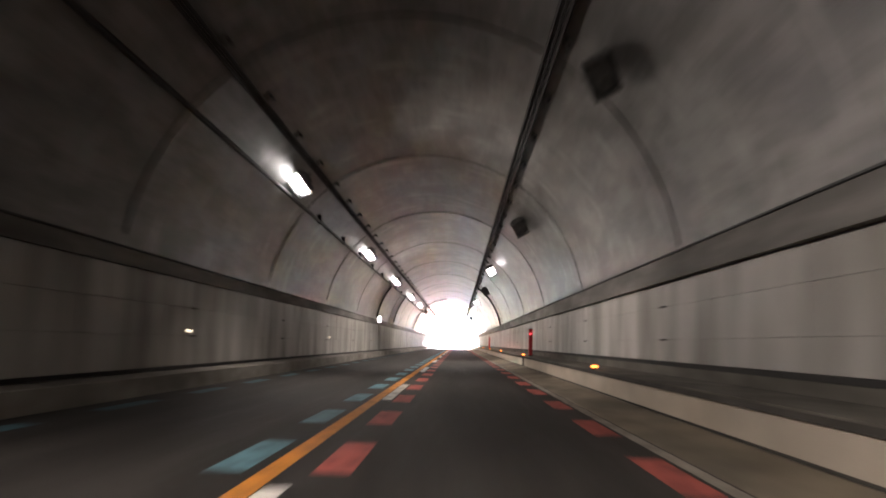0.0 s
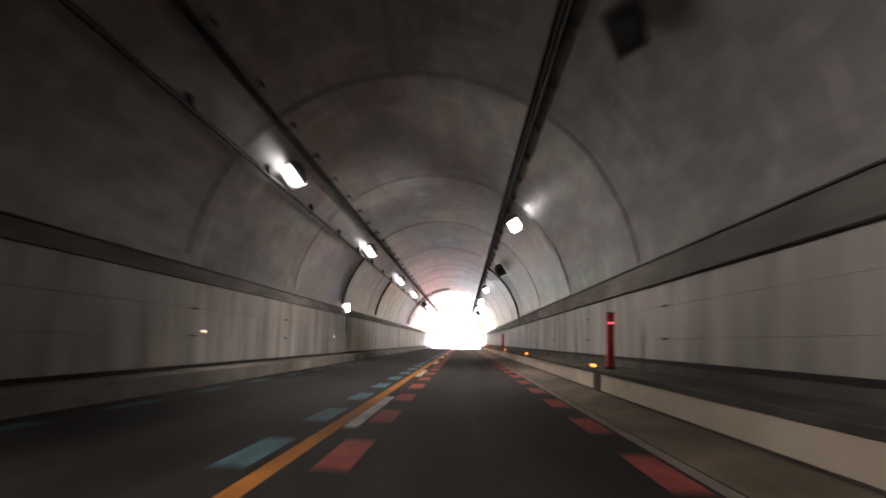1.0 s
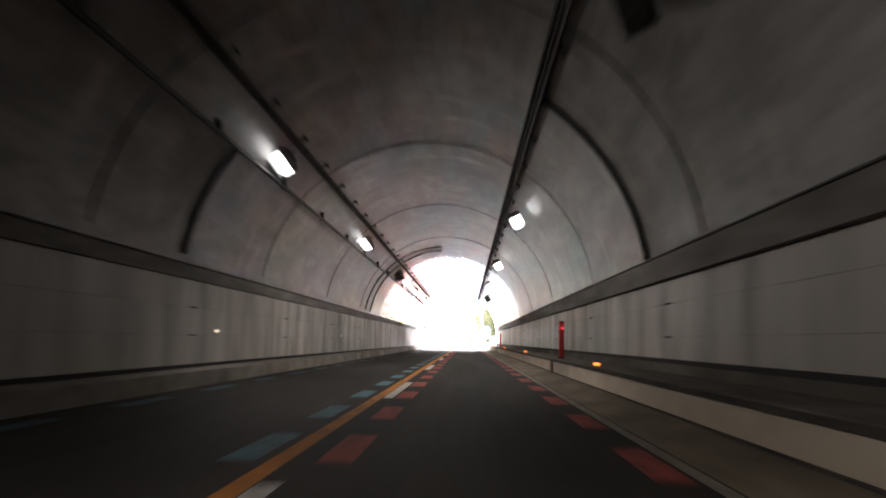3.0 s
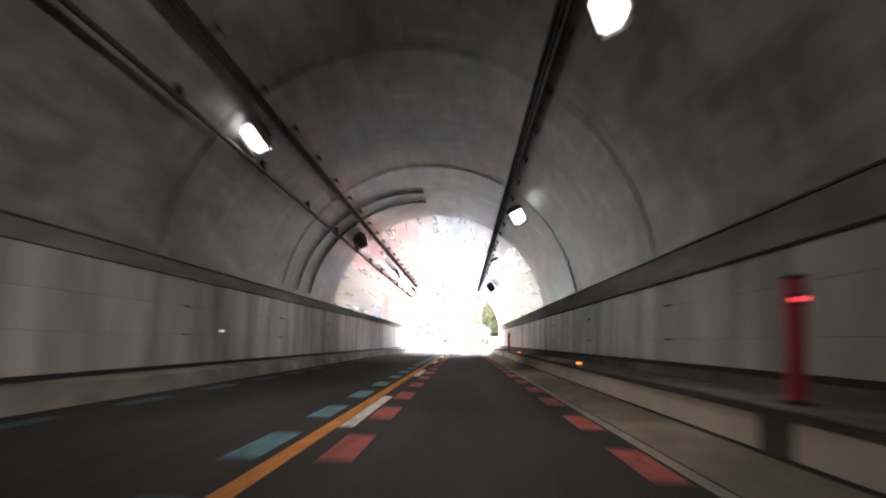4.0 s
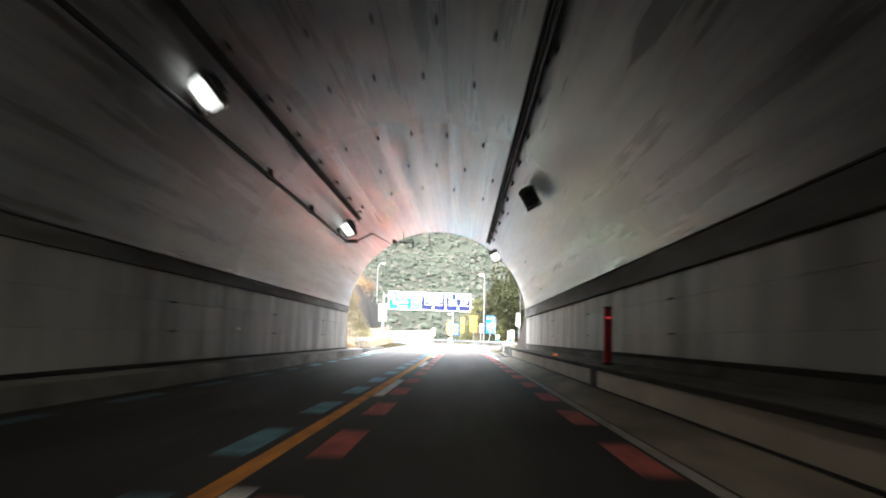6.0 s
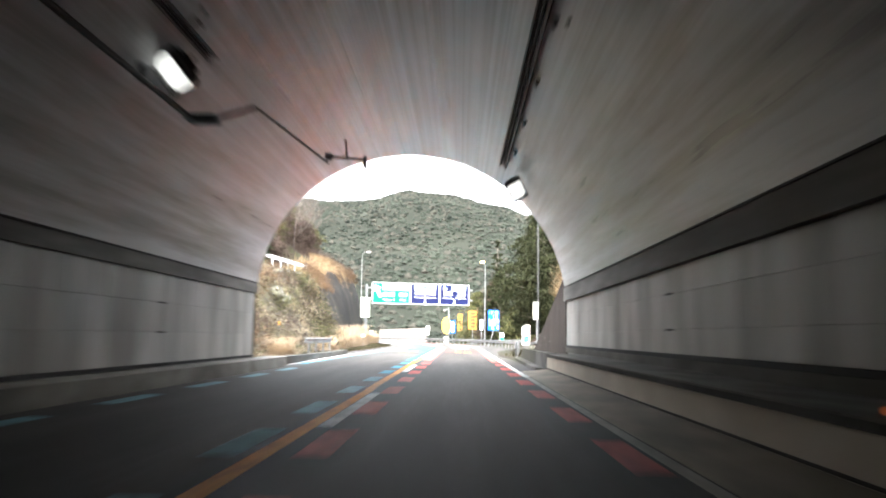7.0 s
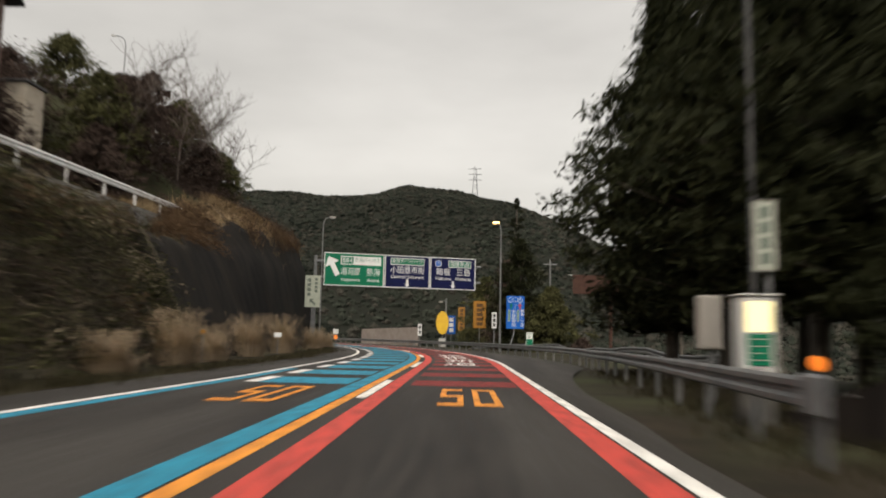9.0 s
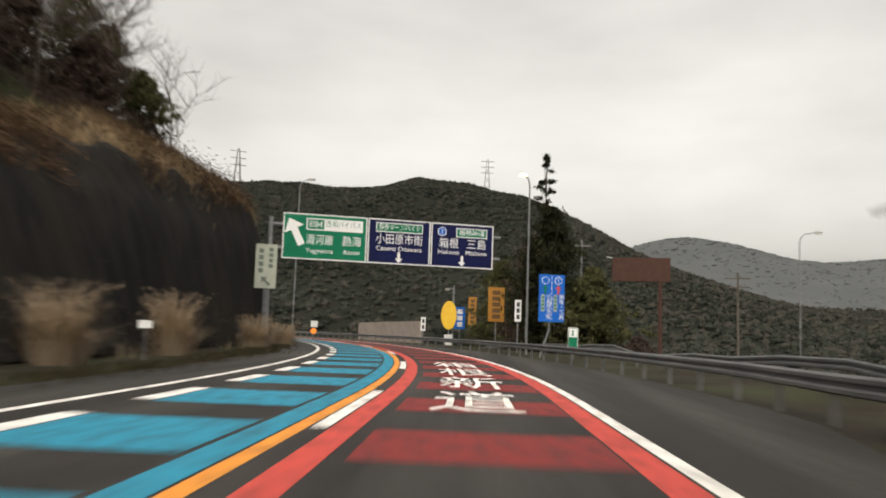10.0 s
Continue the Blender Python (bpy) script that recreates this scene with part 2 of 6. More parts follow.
M_RED = paint("red_road_paint", (0.52, 0.07, 0.055))
M_DEEPRED = paint("dull_red_road_paint", (0.20, 0.028, 0.026))
M_BLUE = paint("blue_road_paint", (0.024, 0.225, 0.335))
M_YELLOW = paint("orange_road_paint", (0.72, 0.28, 0.045))
M_DUSTRED = paint("dusty_red_road_paint", (0.46, 0.115, 0.095))
M_DUSTBLUE = paint("dusty_blue_road_paint", (0.15, 0.31, 0.37))
M_GRIMYWHITE = paint("grimy_white_road_paint", (0.36, 0.33, 0.28), 0.7)
M_DULLBLUE = paint("dull_blue_road_paint", (0.075, 0.15, 0.18))
M_WHITE = paint("white_road_paint", (0.74, 0.72, 0.68), 0.85)
M_SOIL = material("verge_and_hill_soil", (0.011, 0.0095, 0.0065), (0.032, 0.025, 0.0165), 0.95, 0.9, (1, 1, 1), (0.035, 0.04, 0.018), 0.22, 0.85, 0.6, 7.0, coord="World", spec=0.12)
M_SHOTCRETE = material("stained_slope_wall", (0.032, 0.028, 0.021), (0.115, 0.102, 0.076), 0.95, 1.3, (1, 1, 0.16), (0.020, 0.020, 0.011), 0.25, 0.85, 0.8, 5.0, coord="World", spec=0.1)
M_FACING = material("black_sprayed_concrete", (0.006, 0.006, 0.006), (0.017, 0.015, 0.014), 0.95, 1.2, (1, 1, 0.25), (0.026, 0.021, 0.015), 0.5, 0.5, 0.5, 6.0, coord="World", spec=0.1)
M_ROCK = material("pale_rock", (0.07, 0.065, 0.055), (0.16, 0.15, 0.13), 0.9, 2.5, (1, 1, 1), (0.03, 0.032, 0.018), 1.0, 0.8, 0.8, 6.0)
M_RETAIN = material("dark_retaining_wall", (0.0085, 0.006375, 0.0054), (0.0221, 0.0165, 0.01368), 0.95, 2.0, (1, 1, 0.3), (0.042, 0.037, 0.032), 1.2, 0.3, 0.5, 14.0, coord="World", spec=0.12)
M_FOREST = leafy("far_forest_canopy", (0.008, 0.010, 0.0078), (0.0275, 0.031, 0.0235), 0.95, 0.25, 0.85, 0.018)
for m_ in (M_FOREST,):
    r_ = m_.node_tree.nodes["Color Ramp"].color_ramp
    r_.elements[0].position, r_.elements[1].position = 0.36, 0.78
M_FOREST2 = leafy("bare_winter_woods", (0.020, 0.0202, 0.0158), (0.040, 0.0365, 0.030), 0.95, 0.25, 0.85, 0.02)
# far ridge woods and floor: distance haze mixed into the base colours
M_RIDGE = leafy("haze_pale_ridge_woods", (0.080, 0.085, 0.087), (0.098, 0.103, 0.105), 0.95, 0.2, 0.8, 0.006)
M_RIDGEGROUND = material("haze_pale_ridge_floor", (0.060, 0.064, 0.065), (0.078, 0.082, 0.083), 0.95, 0.01, bump=0, spec=0.05)
M_HILLGROUND = material("far_hill_floor", (0.010, 0.0112, 0.0085), (0.017, 0.018, 0.0135), 0.95, 0.03, bump=0, spec=0.05)
M_LEAF = leafy("evergreen_leaves", (0.0045, 0.006, 0.003), (0.0225, 0.024, 0.00975), 0.75)
M_LEAF_L = leafy("bright_evergreen_leaves", (0.011, 0.021, 0.009), (0.035, 0.05, 0.022), 0.75)
M_BROWN = leafy("dry_brown_leaves", (0.015, 0.0125, 0.0102), (0.05, 0.0405, 0.031), 0.9)
M_TWIGGY = leafy("winter_twig_spray", (0.02434, 0.01778, 0.01498), (0.06692, 0.04644, 0.03744), 0.95)
M_RUST = leafy("rust_coloured_bracken", (0.035, 0.0225, 0.0135), (0.10, 0.062, 0.035), 0.9)
M_OLIVE = leafy("olive_creepers", (0.021, 0.0225, 0.009), (0.075, 0.072, 0.03), 0.85)
M_STRAW = leafy("dry_straw", (0.12, 0.085, 0.048), (0.37, 0.27, 0.16), 0.85)
M_DEAD = leafy("grey_dead_grass", (0.075, 0.06, 0.04), (0.21, 0.175, 0.125), 0.9)
M_PLUME = leafy("pampas_plume", (0.17, 0.125, 0.085), (0.37, 0.29, 0.205), 0.85)
M_GREENGRASS = leafy("verge_grass", (0.014, 0.0125, 0.007), (0.043, 0.036, 0.0195), 0.9)
M_BARK = material("bark", (0.035, 0.028, 0.022), (0.085, 0.07, 0.055), 0.9, 6.0, (3, 3, 0.6), bump=0.6, bump_scale=12.0)
M_TWIG = material("grey_brown_twigs", (0.045, 0.034, 0.028), (0.11, 0.085, 0.07), 0.9, 4.0, bump=0)
M_POLE = material("grey_steel_pole", (0.11, 0.112, 0.115), (0.18, 0.182, 0.185), 0.5, 4.0, metallic=0.5, coord="World")
M_SIGNGREEN = material("green_sign_face", (0.003, 0.102, 0.051), (0.0048, 0.126, 0.063), 0.65, 0.8, bump=0, spec=0.12)
M_SIGNNAVY = material("navy_sign_face", (0.0027, 0.00432, 0.0297), (0.00378, 0.00594, 0.0405), 0.65, 0.8, bump=0, spec=0.12)
M_SIGNBLUE = material("blue_sign_face", (0.006, 0.078, 0.33), (0.009, 0.096, 0.39), 0.65, 0.8, bump=0, spec=0.12)
M_SIGNWHITE = material("white_sign_face", (0.5616, 0.5616, 0.546), (0.624, 0.624, 0.6084), 0.4, 1.5, bump=0)
M_SIGNYEL = material("yellow_sign_face", (0.54, 0.315, 0.015), (0.615, 0.39, 0.0225), 0.45, 1.5, bump=0)
M_SIGNORANGE = material("amber_sign_face", (0.234, 0.104, 0.0078), (0.2925, 0.13, 0.0104), 0.5, 1.5, bump=0)
M_SIGNCREAM = material("weathered_cream_sign_face", (0.252, 0.276, 0.216), (0.336, 0.348, 0.288), 0.55, 2.0, bump=0)
M_SIGNBACK = material("brown_sign_back", (0.036, 0.017, 0.0125), (0.055, 0.026, 0.018), 0.8, 2.0, spec=0.2)
M_BLACK = material("black_lettering", (0.012, 0.012, 0.012), (0.02, 0.02, 0.02), 0.6, 3.0, bump=0)
M_FADEDINK = material("faded_sign_ink", (0.075, 0.095, 0.075), (0.11, 0.13, 0.105), 0.7, 3.0, bump=0)
M_BROWNINK = material("brown_sign_ink", (0.06, 0.028, 0.006), (0.085, 0.04, 0.01), 0.7, 3.0, bump=0)
M_CABINET = material("white_cabinet_enamel", (0.35, 0.35, 0.335), (0.43, 0.43, 0.415), 0.5, 3.0, (1, 1, 0.4), (0.38, 0.36, 0.32), 1.5, 0.5, 0.03)
M_GREYBOX = material("grey_cabinet_enamel", (0.17, 0.155, 0.135), (0.24, 0.22, 0.195), 0.6, 3.0, (1, 1, 0.4), (0.2, 0.18, 0.16), 1.5, 0.5, 0.03)
M_WALLPINK = material("house_render", (0.115, 0.072, 0.06), (0.15, 0.098, 0.082), 0.85, 1.2, (1, 1, 0.4), (0.09, 0.06, 0.05), 0.6, 0.6, 0.2, 14.0, coord="World")
M_ROOF = material("roof_tiles", (0.03, 0.03, 0.034), (0.075, 0.073, 0.075), 0.6, 3.0, (1, 4, 1), coord="World")
M_ROOFTOP = material("pale_roof_sheet", (0.30, 0.31, 0.32), (0.40, 0.41, 0.42), 0.6, 2.0, coord="World")
M_TARP = material("blue_tarpaulin", (0.012, 0.08, 0.12), (0.02, 0.12, 0.17), 0.55, 4.0)
M_GLASS = material("window_glass", (0.25, 0.27, 0.29), (0.35, 0.37, 0.39), 0.08, 1.0, bump=0)
M_BARRIER = material("beige_concrete", (0.14, 0.1125, 0.095), (0.19, 0.16, 0.14), 0.85, 0.8, coord="World")
G_LAMP = glow("tunnel_lamp_lens", (1.0, 0.97, 0.86), 0.075)
G_LAMPSIDE = glow("side_lamp_lens", (1.0, 0.98, 0.92), 0.15)
G_ORANGE = glow("orange_delineator_lens", (1.0, 0.22, 0.03), 0.03)
G_ROADORANGE = glow("orange_warning_lens", (1.0, 0.25, 0.03), 0.22)
G_WHITE = glow("white_delineator_lens", (1.0, 0.82, 0.55), 0.016)
G_REDLED = glow("red_led", (1.0, 0.05, 0.06), 0.035)
G_AMBER = glow("sodium_lamp", (1.0, 0.62, 0.22), 6.0)
G_BOX = glow("lit_cream_window", (1.0, 0.86, 0.45), 0.42)


# ---------------------------------------------------------------- mesh helpers
def mesh_object(name, bm, mats, parent=None, label=""):
    me = bpy.data.meshes.new(name)
    bm.to_mesh(me)
    bm.free()
    for m in (mats if isinstance(mats, (list, tuple)) else [mats]):
        me.materials.append(m)
    ob = new(name, me)
    ob.parent = parent
    if label:
        ob["label"] = label
    return ob


def part(name, bm, mat, parent, label=""):
    return mesh_object(name, bm, mat, parent, label)


def raw(name, verts, faces, mat, parent=None, smooth=False, kind=""):
    me = bpy.data.meshes.new(name)
    verts = np.asarray(verts, dtype=np.float32).reshape(-1, 3)
    me.from_pydata(verts.tolist(), [], faces.tolist() if hasattr(faces, "tolist") else faces)
    me.materials.append(mat)
    if smooth:
        me.shade_smooth()
    ob = new(name, me)
    ob.parent = parent
    if kind:
        ob["kind"] = kind
    return ob


def thing(name, label, category, loc=(0, 0, 0), group="", kind=""):
    ob = new(name)
    ob.empty_display_size = 0.2
    ob.location = loc
    return tagged(ob, label, category, group, kind)


def box(x0, x1, y0, y1, z0, z1, bevel=0.0, bm=None):
    bm2 = bmesh.new()
    bmesh.ops.create_cube(bm2, size=1.0, matrix=Matrix.LocRotScale(((x0 + x1) / 2, (y0 + y1) / 2, (z0 + z1) / 2), None, (x1 - x0, y1 - y0, z1 - z0)))
    if bevel:
        bmesh.ops.bevel(bm2, geom=bm2.edges[:], offset=bevel, segments=1, affect="EDGES")
    return join(bm, bm2)


def join(bm, bm2):
    if bm is None:
        return bm2
    me = bpy.data.meshes.new("tmp")
    bm2.to_mesh(me)
    bm2.free()
    bm.from_mesh(me)
    bpy.data.meshes.remove(me)
    return bm


def rod(a, b, r0, r1=None, n=8, bm=None):
    a, b = Vector(a), Vector(b)
    d = b - a
    m = Matrix.Translation((a + b) / 2) @ d.to_track_quat("Z", "Y").to_matrix().to_4x4()
    bm2 = bmesh.new()
    bmesh.ops.create_cone(bm2, cap_ends=True, segments=n, radius1=r0, radius2=r0 if r1 is None else r1, depth=d.length, matrix=m)
    return join(bm, bm2)


def disc(c, r, depth, axis=(0, 1, 0), n=20, bm=None):
    c, ax = Vector(c), Vector(axis).normalized()
    return rod(c - ax * depth / 2, c + ax * depth / 2, r, r, n, bm)


def sweep(profile, path, bm=None, closed=True):
    """A profile of (across, up) pairs carried along a path of (x, y, z, side-x, side-y)."""
    bm = bm or bmesh.new()
    rows = []
    for x, y, z, sx, sy in path:
        rows.append([bm.verts.new((x + u * sx, y + u * sy, z + v)) for u, v in profile])
    n = len(profile)
    for r0, r1 in zip(rows, rows[1:]):
        for i in range(n if closed else n - 1):
            j = (i + 1) % n
            bm.faces.new((r0[i], r0[j], r1[j], r1[i]))
    if closed:
        bm.faces.new(rows[0][::-1])
        bm.faces.new(rows[-1])
    bmesh.ops.recalc_face_normals(bm, faces=bm.faces[:])
    return bm


def text_mesh(name, body, size, mat, parent, m, width=None):
    """Lettering as a thin mesh, centred, standing in the x-z plane of m and facing -y."""
    cu = bpy.data.curves.new(name, "FONT")
    cu.body, cu.size, cu.align_x, cu.align_y = body, size, "CENTER", "CENTER"
    tmp = bpy.data.objects.new(name, cu)
    scene.collection.objects.link(tmp)
    me = bpy.data.meshes.new_from_object(tmp)
    bpy.data.objects.remove(tmp)
    bpy.data.curves.remove(cu)
    me.name = name
    xs = [v.co.x for v in me.vertices] or [0, 1]
    k = 1.0 if width is None else width / max(1e-3, max(xs) - min(xs))
    me.transform(Matrix(((k, 0, 0, 0), (0, 0, -1, 0), (0, 1, 0, 0), (0, 0, 0, 1))))
    me.materials.clear()
    me.materials.append(mat)
    ob = new(name, me)
    ob.parent = parent
    ob.matrix_basis = m
    return ob


# ---------------------------------------------------------------- the plan
CX, CZ, RAD = -1.27, 2.17, 5.37            # tunnel arch: centre line, centre height, radius
XL, XR = CX - RAD, CX + RAD                # side walls
Y0 = -70.0                                 # closed far behind the first eye


def portal_y(x):
    return 159.4 + (x - XL) * 0.30         # the mouth is cut askew


def shift(y):
    """How far the road has swung to the left at y."""
    y = np.asarray(y, dtype=float)
    d = np.maximum(y - 207.6, 0)
    e = np.minimum(d, 118)
    return -(0.00298 * e * e + 2 * 0.00298 * 118 * (d - e))


# ---------------------------------------------------------------- ground
def smooth(a, b, v):
    t = np.clip((v - a) / (b - a), 0, 1)
    return t * t * (3 - 2 * t)


def bumps(x, y, s, seed):
    r = np.random.RandomState(seed)
    out = 0
    for k in range(5):
        a, p = r.uniform(0, 6.28, 2)
        f = (0.6 + 0.55 * k) / s
        out = out + np.sin(f * (x * math.cos(a) + y * math.sin(a)) + p) / (1 + 0.6 * k)
    return out / 2.2


def left_foot(y):
    return np.interp(y, [150, 190, 205, 220, 235, 250, 262, 300, 420], [-8.8, -8.8, -10.6, -11.6, -12.4, -13.6, -17.5, -36.0, -130.0])


def face_run(y):
    """How far the cut slope runs back from its foot to the bench."""
    return np.interp(y, [160, 195, 220, 228, 250], [7.0, 6.4, 5.2, 3.4, 2.6])


def retain_top(y):
    return np.maximum(0.0, 5.75 - 0.245 * (np.asarray(y, dtype=float) - 162.0))


def ground_z(x, y):
    x, y = np.asarray(x, dtype=float), np.asarray(y, dtype=float)
    z = np.full(np.broadcast(x, y).shape, -0.06)
    # cut slope with a bench road and the hillside over it
    d = left_foot(y) - x
    top = 6.85 + 0.045 * (np.clip(y, 160, 260) - 199)
    w = face_run(y)
    face = top * (0.72 * smooth(0, 1, d / (0.58 * w)) + 0.28 * smooth(0.42, 1, d / w))
    face = face + smooth(0.4, 2.5, d) * (1 - smooth(0.75, 1.0, d / w)) * (0.4 * bumps(x, y, 1.3, 3) + 0.55 * bumps(x, y, 2.6, 13))
    cap = top - 1.8 * smooth(188, 194, y) * (1 - smooth(213, 219, y))
    face = np.where(d / w < 0.95, np.minimum(face, cap), face)
    face = face + 2.6 * smooth(219, 229, y) * (1 - smooth(245, 258, y)) * smooth(0.5, 2.2, d / w)
    upper = np.clip(d - w - 4.0, 0, 200)
    hill_l = upper * 0.85 * np.exp(-upper / 60.0) + smooth(0, 6, upper) * 0.8 * bumps(x, y, 4.0, 4)
    z = z + np.where(d > 0, (face + hill_l) * (1 - smooth(400, 640, y)), 0)
    # the hill behind the retaining wall
    e = x - 5.3
    wall = np.where(y < 185.8, retain_top(np.maximum(y, 161.5)), 0)
    rise = np.clip(e, 0, 14) * (0.10 * (1 - smooth(174, 186, y)))
    z = z + np.where(e > 0, wall + rise + smooth(0.5, 3, e) * 0.25 * bumps(x, y, 2.0, 5), 0)
    # the valley past the trees
    v = x - 11.5 - shift(y)
    z = z - smooth(0, 26, v) * smooth(196, 222, y) * 13.0
    # wooded hill ahead
    prof = 1.74 * np.interp(x / 1.78, [-600, -174, -127, -91, -57, -37, -4, 28, 66, 110, 200, 400], [80, 99, 104, 100, 104, 110, 107, 97, 74, 42, 18, 10])
    up = smooth(350, 1150, y) * (0.8 + 0.2 * smooth(350, 520, y))
    z = z + prof * up * (1 - 0.8 * smooth(1250, 1900, y)) + smooth(360, 560, y) * (5.0 * bumps(x, y, 38.0, 6) + 9.0 * bumps(x, y, 92.0, 16) * (1 - smooth(900, 1150, y)))
    # ridges far off
    z = z + (232 * np.exp(-((x - 520) / 330.0) ** 2) + 212 * np.exp(-((x - 1180) / 420.0) ** 2)) * smooth(1450, 2350, y) + 34 * smooth(700, 1300, y) * smooth(100, 340, x)
    # under and beside the tunnel
    inside = (y < 163.5) & (x > -8.4) & (x < 5.6)
    return np.where(inside, -0.06, z)


def grid_lines(lo, hi, dense_lo, dense_hi, fine, coarse_n):
    a = dense_lo - np.geomspace(1, dense_lo - lo + 1, coarse_n)[::-1] + 1
    b = dense_hi + np.geomspace(1, hi - dense_hi + 1, coarse_n) - 1
    return np.unique(np.round(np.concatenate([a, np.arange(dense_lo, dense_hi, fine), b]), 3))


gx = np.unique(np.concatenate([grid_lines(-3600, 3600, -34, 16, 0.55, 34), [5.28, 5.32], np.arange(-420, 420, 14.0), np.arange(430, 1900, 45.0)]))
gy = np.unique(np.concatenate([grid_lines(-1500, 3600, 155, 275, 0.8, 60), np.arange(280, 1250, 11.0), np.arange(1280, 2500, 45.0)]))
GX, GY = np.meshgrid(gx, gy)
GZ = ground_z(GX, GY)
nx, ny = len(gx), len(gy)
idx = np.arange(nx * ny).reshape(ny, nx)
quads = np.stack([idx[:-1, :-1], idx[:-1, 1:], idx[1:, 1:], idx[1:, :-1]], -1).reshape(-1, 4)
ground = raw("ground", np.stack([GX, GY, GZ], -1), quads, M_SOIL, smooth=True)
tagged(ground, "brown winter soil and rough hillside beside the road", "ground", kind="structure")
ground.data.materials.append(M_SHOTCRETE)
ground.data.materials.append(M_HILLGROUND)
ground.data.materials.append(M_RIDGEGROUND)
cx = (GX[:-1, :-1] + GX[1:, 1:]) / 2
cy = (GY[:-1, :-1] + GY[1:, 1:]) / 2
dd = left_foot(cy) - cx
slot = np.where((dd > 0.4) & (dd < face_run(cy)) & (cy < 262), 1, 0)
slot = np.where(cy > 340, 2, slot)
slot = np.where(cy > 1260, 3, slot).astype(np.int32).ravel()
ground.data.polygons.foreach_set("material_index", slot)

# ---------------------------------------------------------------- road
LEFT_EDGE = lambda y: float(np.interp(y, [150, 172, 195, 400], [-6.1, -6.1, -5.4, -5.4]))


def flat_strip(name, y0, y1, a, b, z, mat, parent, label="", step=2.0):
    """A thin painted strip between the offsets a and b of the road."""
    fa, fb = (a if callable(a) else (lambda y: a)), (b if callable(b) else (lambda y: b))
    bm = bmesh.new()
    n = max(2, int((y1 - y0) / step) + 1) if (y1 > 207 or callable(a)) else 2
    rows = []
    for y in np.linspace(y0, y1, n):
        s = float(shift(y))
        rows.append([bm.verts.new((fa(y) + s, y, z)), bm.verts.new((fb(y) + s, y, z))])
    for r0, r1 in zip(rows, rows[1:]):
        bm.faces.new((r0[0], r0[1], r1[1], r1[0]))
    return part(name, bm, mat, parent, label)


bm = bmesh.new()
rows = []
for y in [Y0, 60.0, 150.0] + list(np.arange(158.0, 420.0, 3.0)):
    s = float(shift(y))
    a = -6.0 if y < 158 else float(np.interp(y, [158, 159, 186, 222, 260], [-6.0, -6.45, -7.3, -7.7, -7.0])) + s
    b = 2.75 if y < 158 else float(np.interp(y, [158, 174, 178, 181, 184, 192, 199, 207, 400], [2.75, 2.8, 2.5, 2.42, 2.7, 2.95, 3.7, 5.4, 5.5])) + s
    rows.append([bm.verts.new((a + (b - a) * k / 6, y, 0.0)) for k in range(7)])
for r0, r1 in zip(rows, rows[1:]):
    for i in range(6):
        bm.faces.new((r0[i], r0[i + 1], r1[i + 1], r1[i]))
road = mesh_object("road", bm, M_ASPHALT)
tagged(road, "damp dark asphalt road with painted lane markings", "road", kind="structure")

Z1, Z2, Z3 = 0.004, 0.008, 0.012
# long lines
OR = lambda y: float(np.interp(y, [140, 166], [-1.77, -1.86]))
flat_strip("yellow_line", Y0, 150, -1.77, -1.58, Z1, M_YELLOW, road, "worn orange lane line")
flat_strip("yellow_line", 150, 330, OR, lambda y: OR(y) + 0.19, Z1, M_YELLOW, road, "worn orange lane line")
flat_strip("edge_line", Y0, 156, 2.02, 2.17, Z1, M_GRIMYWHITE, road, "grimy white edge line")
flat_strip("edge_line", 156, 330, 1.99, 2.17, Z1, M_WHITE, road, "white edge line")
flat_strip("edge_line", 158.5, 330, lambda y: LEFT_EDGE(y) - 0.18, LEFT_EDGE, Z1, M_WHITE, road, "white edge line")
flat_strip("blue_line", 169.2, 330, -2.26, -1.90, Z1, M_BLUE, road, "continuous blue lane band")
flat_strip("blue_line", 164.0, 200.0, lambda y: LEFT_EDGE(y) + 0.04, lambda y: LEFT_EDGE(y) + 0.34, Z1, M_BLUE, road)
flat_strip("red_line", 169.2, 330, -1.41, -1.08, Z1, M_RED, road, "continuous red lane band")
flat_strip("red_line", 168.6, 330, 1.61, 1.95, Z1, M_RED, road)
# white dashes beside the orange line
k = -5
while True:
    far = 12.9 + 15.1 * k
    if far > 300:
        break
    flat_strip("lane_dash", far - 5.8, far, (-1.56 if far < 150 else -1.63), (-1.37 if far < 150 else -1.44), Z2, M_WHITE, road)
    k += 1


def plate_mesh(name, w, l, mat):
    me = bpy.data.meshes.new(name)
    me.from_pydata([(-w / 2, -l, 0), (w / 2, -l, 0), (w / 2, 0, 0), (-w / 2, 0, 0)], [], [(0, 1, 2, 3)])
    me.materials.append(mat)
    return me


red_me, blue_me = plate_mesh("red_block", 0.34, 2.05, M_DUSTRED), plate_mesh("blue_block", 0.34, 2.05, M_DUSTBLUE)
red_out, blue_out = plate_mesh("red_block", 0.34, 2.05, M_RED), plate_mesh("blue_block", 0.34, 2.05, M_BLUE)
blue_edge = plate_mesh("blue_block", 0.30, 2.05, M_DULLBLUE)


def lay(me, x, y, z=Z1):
    ob = new(me.name, me)
    ob.parent = road
    ob.location = (x + float(shift(y)), y, z)


